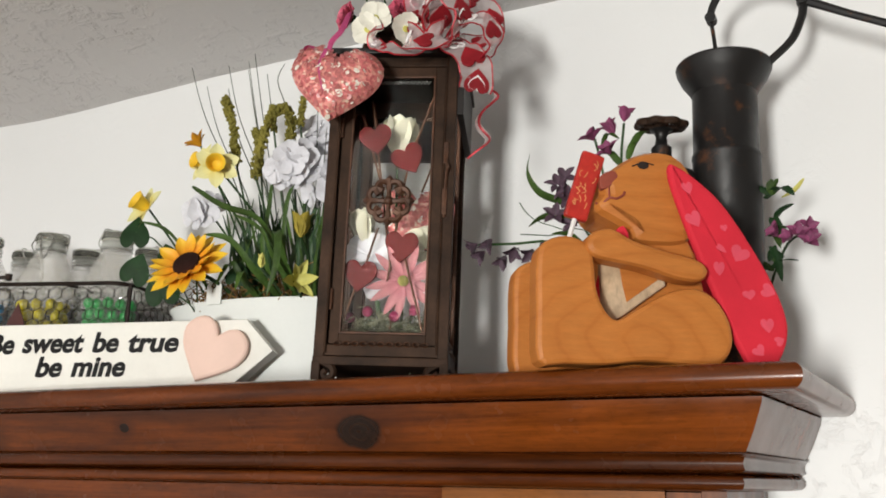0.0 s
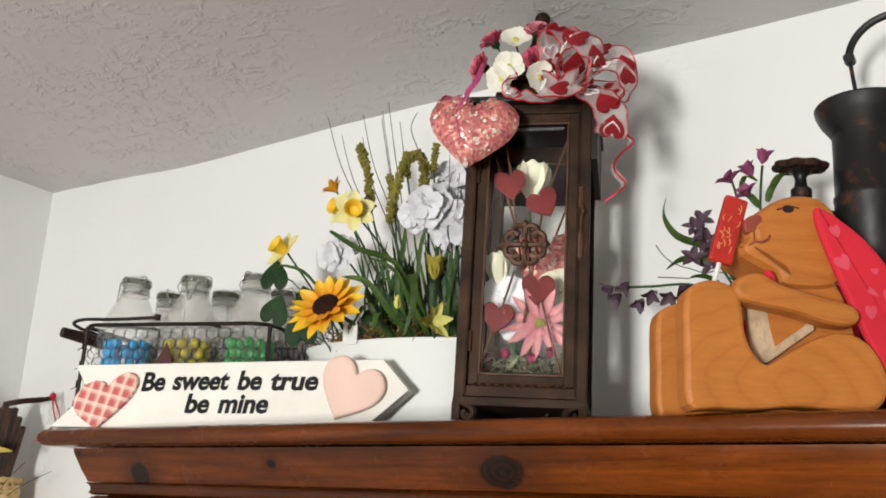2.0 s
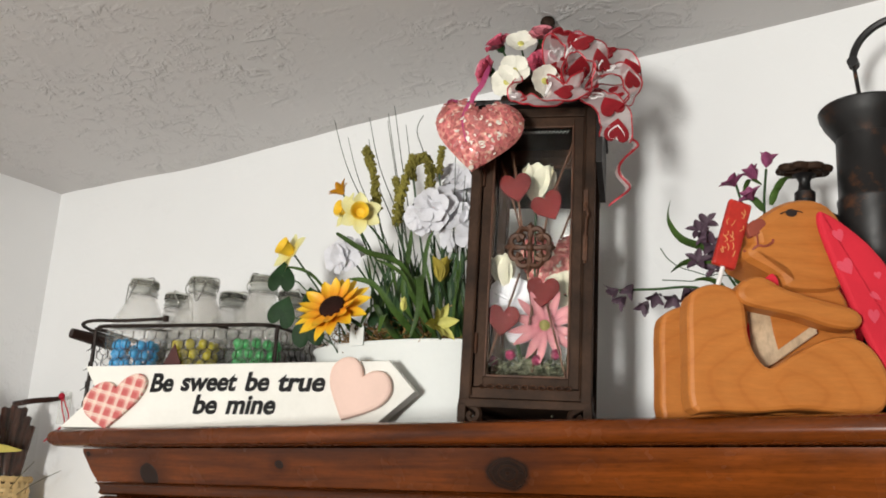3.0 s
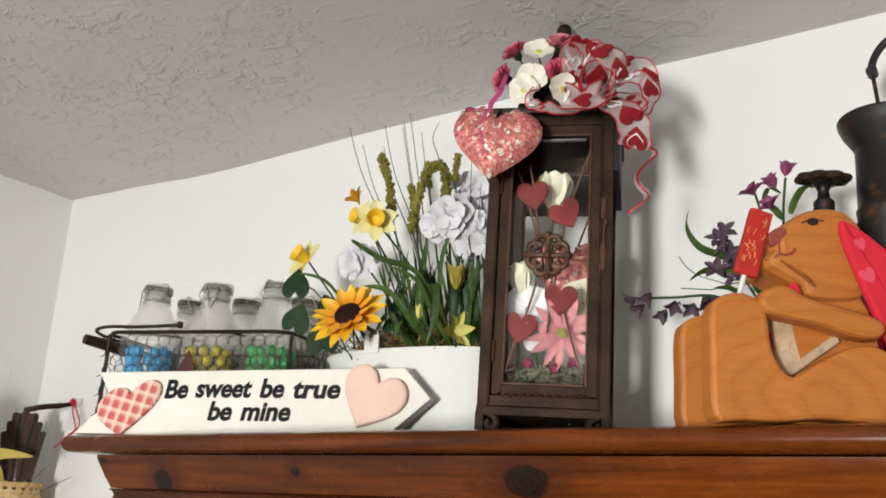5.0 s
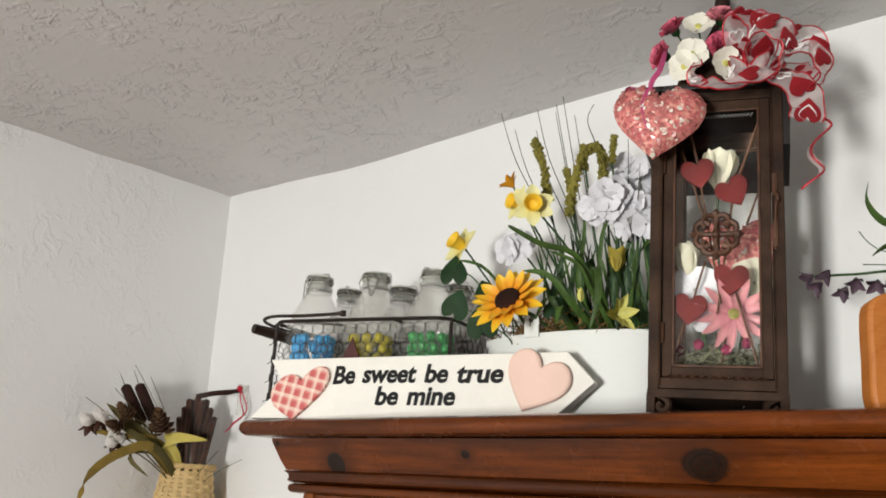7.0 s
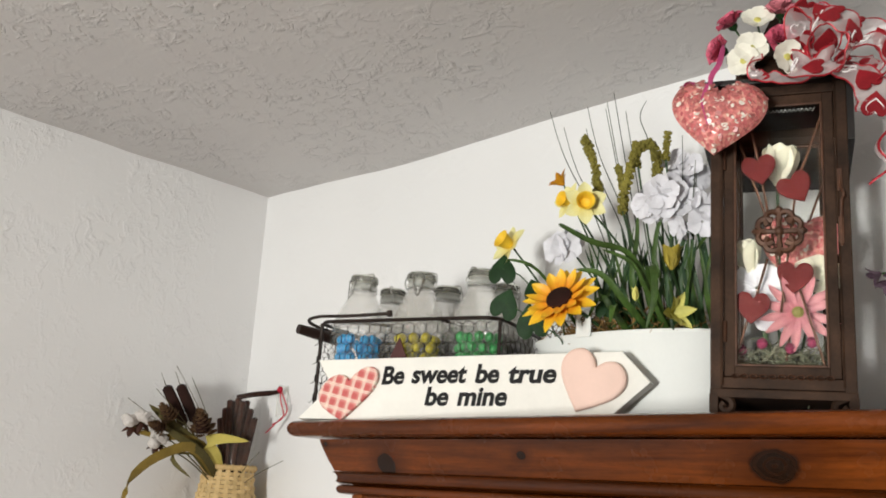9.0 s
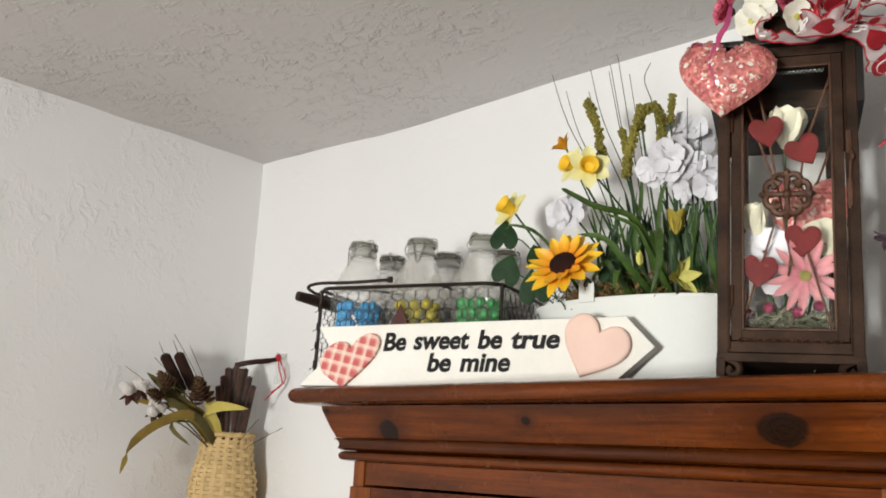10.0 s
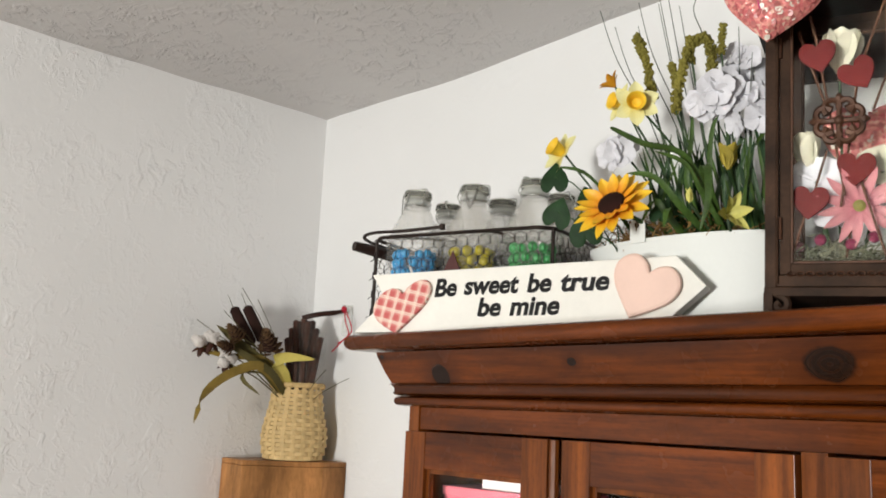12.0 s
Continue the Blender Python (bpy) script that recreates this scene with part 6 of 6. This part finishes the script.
HB = 0.140
for k in range(20):
    a = 2 * math.pi * k / 20
    line = [((basket_radius(s) - 0.0004) * math.cos(a), (basket_radius(s) - 0.0004) * math.sin(a), 0.002 + HB * s) for s in [i / 10 for i in range(11)]]
    bm = bmesh.new()
    ta = Vector((-math.sin(a), math.cos(a), 0))
    no = Vector((math.cos(a), math.sin(a), 0))
    skin(bm, [[Vector(p) + ta * u * 0.0042 + no * v * 0.0008 for u, v in ((-1, -1), (1, -1), (1, 1), (-1, 1))] for p in line])
    part("stake", bm, CANE, basket)
for j in range(17):
    s = 0.03 + j * 0.0545
    bm = bmesh.new()
    rings = []
    for k in range(80):
        a = 2 * math.pi * k / 80
        off = 0.0021 * math.cos(10 * a + math.pi * (j % 2))
        r = basket_radius(s) + off
        rings.append([((r + v * 0.0007) * math.cos(a), (r + v * 0.0007) * math.sin(a), 0.002 + HB * s + u * 0.0034) for u, v in ((-1, -1), (-1, 1), (1, 1), (1, -1))])
    rings.append(rings[0])
    skin(bm, rings, caps=False)
    part("weaver", bm, CANE, basket)
part("rim", tube([((basket_radius(1.0) + 0.0012) * math.cos(a), (basket_radius(1.0) + 0.0012) * math.sin(a), HB + 0.0005) for a in [k * 2 * math.pi / 40 for k in range(40)]], 0.0046, 7, None, True), CANE, basket, smooth=True)
for k in range(20):
    a = 2 * math.pi * (k + 0.5) / 20
    r = basket_radius(1.0) + 0.0012
    part("lashing", tube([((r + 0.0052 * math.cos(b)) * math.cos(a + 0.012 * math.sin(b)), (r + 0.0052 * math.cos(b)) * math.sin(a + 0.012 * math.sin(b)), HB + 0.0005 + 0.0056 * math.sin(b)) for b in [q * math.pi / 4 for q in range(8)]], 0.0011, 4, None, True), CANE, basket)
part("bottom", lathe([(0.001, 0.001), (basket_radius(0.0) - 0.002, 0.001), (basket_radius(0.0) - 0.002, 0.004), (0.001, 0.004)], 20), CANE, basket)

BROWN_HEAD = plain("dark_brown_velvet", (0.035, 0.014, 0.010), 0.9, vary=0.3, fine=500, bump=0.4)
POD = plain("dark_reddish_pod", (0.060, 0.020, 0.011), 0.5, vary=0.45, fine=120, coarse=60, bump=0.4)
CONE = plain("pine_cone_brown", (0.17, 0.095, 0.045), 0.75, vary=0.4, fine=250)
COTTON = plain("raw_cotton", (0.62, 0.58, 0.55), 0.95, vary=0.10, fine=250, bump=0.6, dist=0.003)
OLIVE_LEAF = plain("dry_olive_leaf", (0.110, 0.090, 0.028), 0.6, vary=0.3)
GOLD_LEAF = plain("dry_golden_leaf", (0.24, 0.165, 0.035), 0.6, vary=0.25)
YELLOW_LEAF = plain("yellow_leaf", (0.62, 0.52, 0.13), 0.55, vary=0.15)
ROOT = at(0.0, 1.80)


def dried(name, label, category, pts, r=0.0013, mat=None):
    t = thing(name, label, category)
    part("stem", tube(smooth_line([ROOT] + pts, 5), r, 5), mat or OLIVE_LEAF, t, smooth=True)
    return t


for a0, z0, a1, z1 in ((-0.152, 1.993, -0.104, 1.925), (-0.124, 1.997, -0.082, 1.932)):
    t = dried("cattail", "dark brown velvety cattail in the splint basket", "dried plant", [at(-0.06, 1.87, 0.03), at(a1, z1, 0.05)])
    p, q = at(a1, z1, 0.05), at(a0, z0, 0.06)
    line = [p, p.lerp(q, 0.06), p.lerp(q, 0.5), p.lerp(q, 0.94), q]
    part("seed_head", tube(line, [0.004, 0.0098, 0.0105, 0.0098, 0.004], 12), BROWN_HEAD, t, smooth=True)
    part("tip", tube([q, q + (q - p).normalized() * 0.022 + Vector((0, 0, 0.004))], [0.0009, 0.0003], 4), OLIVE_LEAF, t)


def pine_cone(a, z, d, size, way):
    t = dried("pine_cone", "small open brown pine cone among dried flowers", "pine cone", [at(a * 0.6, z - 0.03, d * 0.6), at(a, z, d)])
    m = aim(at(a, z, d), way)
    me = mesh_of(petal_bm(0.016 * size, 0.013 * size, 0.4, 0.9, 1.0, 4), "scale", CONE)
    for k in range(44):
        s = k / 44
        placed("scale", me, t, m=m @ pose(0, 0, (0.034 * s - 0.012) * size, 0, 0, k * 137.5) @ pose(0.005 * size * (1 - s * 0.6), 0, 0, 0, -12 - 50 * s, 0) @ Matrix.Scale(1.15 - 0.6 * s, 4))
    part("core", lathe([(0.001, -0.012 * size), (0.010 * size, -0.006 * size), (0.009 * size, 0.012 * size), (0.001, 0.024 * size)], 10), BROWN_HEAD, t, m=m)


pine_cone(-0.066, 1.922, 0.100, 1.25, (0.3, -0.5, 0.8))
pine_cone(-0.135, 1.938, 0.10, 0.95, (-0.2, -0.6, 0.6))
pine_cone(-0.150, 1.915, 0.11, 0.8, (-0.2, -0.8, 0.2))


def cotton(a, z, d, seed):
    t = dried("cotton_boll", "white open cotton boll with dry brown bracts", "dried plant", [at(a * 0.55, z - 0.035, d * 0.7), at(a, z - 0.008, d)])
    rnd = random.Random(seed)
    bm = bmesh.new()
    for k in range(5):
        g = at(a, z, d) + Vector((rnd.uniform(-1, 1), rnd.uniform(-1, 1), rnd.uniform(-0.8, 0.8))) * 0.010
        bmesh.ops.create_icosphere(bm, subdivisions=3, radius=rnd.uniform(0.007, 0.011), matrix=Matrix.Translation(g))
    for v in bm.verts:
        v.co += noise.noise_vector(v.co * 160) * 0.0024
    part("fibre", bm, COTTON, t, smooth=True)
    me = mesh_of(petal_bm(0.022, 0.012, 0.3, 0.5), "bract", POD)
    for k in range(5):
        placed("bract", me, t, m=aim(at(a, z - 0.004, d), (-0.4, 0.2, -0.6), 72 * k) @ pose(0.002, 0, 0.003, 0, -38, 0))


cotton(-0.205, 1.922, 0.10, 1)
cotton(-0.188, 1.930, 0.10, 2)
cotton(-0.152, 1.895, 0.09, 3)
for k, (pts, w, mt) in enumerate((
        ([at(-0.06, 1.878, 0.06), at(-0.120, 1.918, 0.08), at(-0.180, 1.955, 0.09)], 0.030, OLIVE_LEAF),
        ([at(-0.05, 1.868, 0.07), at(-0.100, 1.895, 0.09), at(-0.165, 1.928, 0.10)], 0.022, OLIVE_LEAF),
        ([at(-0.07, 1.880, 0.08), at(-0.130, 1.872, 0.11), at(-0.185, 1.832, 0.13), at(-0.205, 1.778, 0.13)], 0.028, GOLD_LEAF),
        ([at(-0.09, 1.885, 0.07), at(-0.118, 1.862, 0.09), at(-0.078, 1.832, 0.10)], 0.014, OLIVE_LEAF),
        ([at(-0.05, 1.866, 0.05), at(-0.120, 1.872, 0.08), at(-0.165, 1.852, 0.10)], 0.006, OLIVE_LEAF),
        ([at(-0.06, 1.892, 0.06), at(-0.15, 1.900, 0.09), at(-0.215, 1.908, 0.10)], 0.016, GOLD_LEAF))):
    tagged(part("dry_leaf", strap([ROOT] + pts, w * 0.8, 0.25, None, tuple(SIDE * 0.3 + UP * 0.8)), mt, smooth=True), ("curled golden dry leaf" if mt is GOLD_LEAF else "long olive-brown dry leaf") + " hanging from the splint basket", "leaf", "dry leaves in the basket")
tagged(part("dry_leaf", strap([ROOT, at(-0.03, 1.87, 0.05), at(-0.052, 1.894, 0.070), at(-0.025, 1.904, 0.085), at(0.028, 1.902, 0.09)], 0.028, 0.1, None, tuple(UP * 0.9 - AWAY * 0.4)), YELLOW_LEAF, smooth=True), "pale yellow artificial leaf over the basket rim", "leaf", "dry leaves in the basket")
for k, (a0, z0) in enumerate(((-0.225, 1.965), (-0.17, 1.985), (-0.10, 2.01), (-0.135, 2.03), (0.095, 1.872), (0.05, 1.885))):
    tagged(part("dry_wisp", tube(smooth_line([ROOT, at(a0 * 0.5, 1.80 + (z0 - 1.80) * 0.6, 0.06), at(a0, z0, 0.07)], 5), 0.0006, 4), OLIVE_LEAF), "thin dry grass wisp in the splint basket", "grass", "dry leaves in the basket")

bundle = thing("seed_pod_bundle", "bundle of long dark reddish-brown pods in a clear sleeve", "dried plant")
rnd = random.Random(21)
for k in range(9):
    u = -0.030 + 0.0066 * k
    p0, p1 = at(0.004 + u * 0.5, 1.80, 0.02 + 0.004 * (k % 3)), at(0.008 + u * 1.3, 1.985 - abs(k - 4.0) ** 2 * 0.0022 + rnd.uniform(-0.006, 0.006), 0.012 + 0.006 * (k % 3))
    part("pod", tube(smooth_line([p0, p0.lerp(p1, 0.5) + Vector((rnd.uniform(-1, 1), rnd.uniform(-1, 1), 0)) * 0.002, p1.lerp(p0, 0.1), p1], 3), [0.004] + [0.0062] * 8 + [0.002], 8), POD, bundle, smooth=True)
part("sleeve", lathe([(0.030, 0.10), (0.036, 0.20), (0.034, 0.262), (0.016, 0.285)], 18, None, 1.0, 0.7, caps=False), cloudy("clear_film", 0.035, 0.1), bundle, "clear film sleeve", True, m=Matrix.Translation(at(0.014, 1.7142, 0.015)) @ Matrix.Rotation(math.atan2(SIDE.y, SIDE.x), 4, "Z"))
bundle.children[-1].visible_shadow = False
part("tie", tube(smooth_line([at(0.0, 1.985, 0.02), at(0.03, 1.993, 0.025), at(0.060, 1.998, 0.025), at(0.082, 2.004, 0.022)], 4), [0.005] * 9 + [0.004] * 4, 8), BROWN_HEAD, bundle, smooth=True)
RED_CORD = plain("red_cord", (0.50, 0.015, 0.04), 0.6, vary=0.2)
tag = thing("gift_tag", "clear hang tag on red cord tied to the dried pods", "tag")
part("cord", tube(smooth_line([at(0.078, 2.008, 0.026), at(0.088, 1.990, 0.03), at(0.096, 1.965, 0.03), at(0.080, 1.945, 0.03), at(0.060, 1.922, 0.03)], 5), 0.0013, 5), RED_CORD, tag)
part("cord", tube(smooth_line([at(0.080, 2.006, 0.028), at(0.082, 1.985, 0.03), at(0.090, 1.955, 0.032), at(0.070, 1.938, 0.032)], 5), 0.0013, 5), RED_CORD, tag)
part("knot", lathe([(0.0005, -0.007), (0.0055, -0.003), (0.0055, 0.003), (0.0005, 0.007)], 9), RED_CORD, tag, smooth=True, m=Matrix.Translation(at(0.079, 2.006, 0.027)))
c0 = at(0.086, 1.985, 0.022)
bm = bmesh.new()
skin(bm, [[c0 + SIDE * (x * 0.0105) + UP * (z * 0.030) - AWAY * w for x, z in ((-1, -1), (1, -1), (1, 1), (-1, 1))] for w in (0.0, 0.0012)])
o = part("card", bm, cloudy("clear_acetate", 0.25, 0.15), tag, "clear acetate card")
o.visible_shadow = False
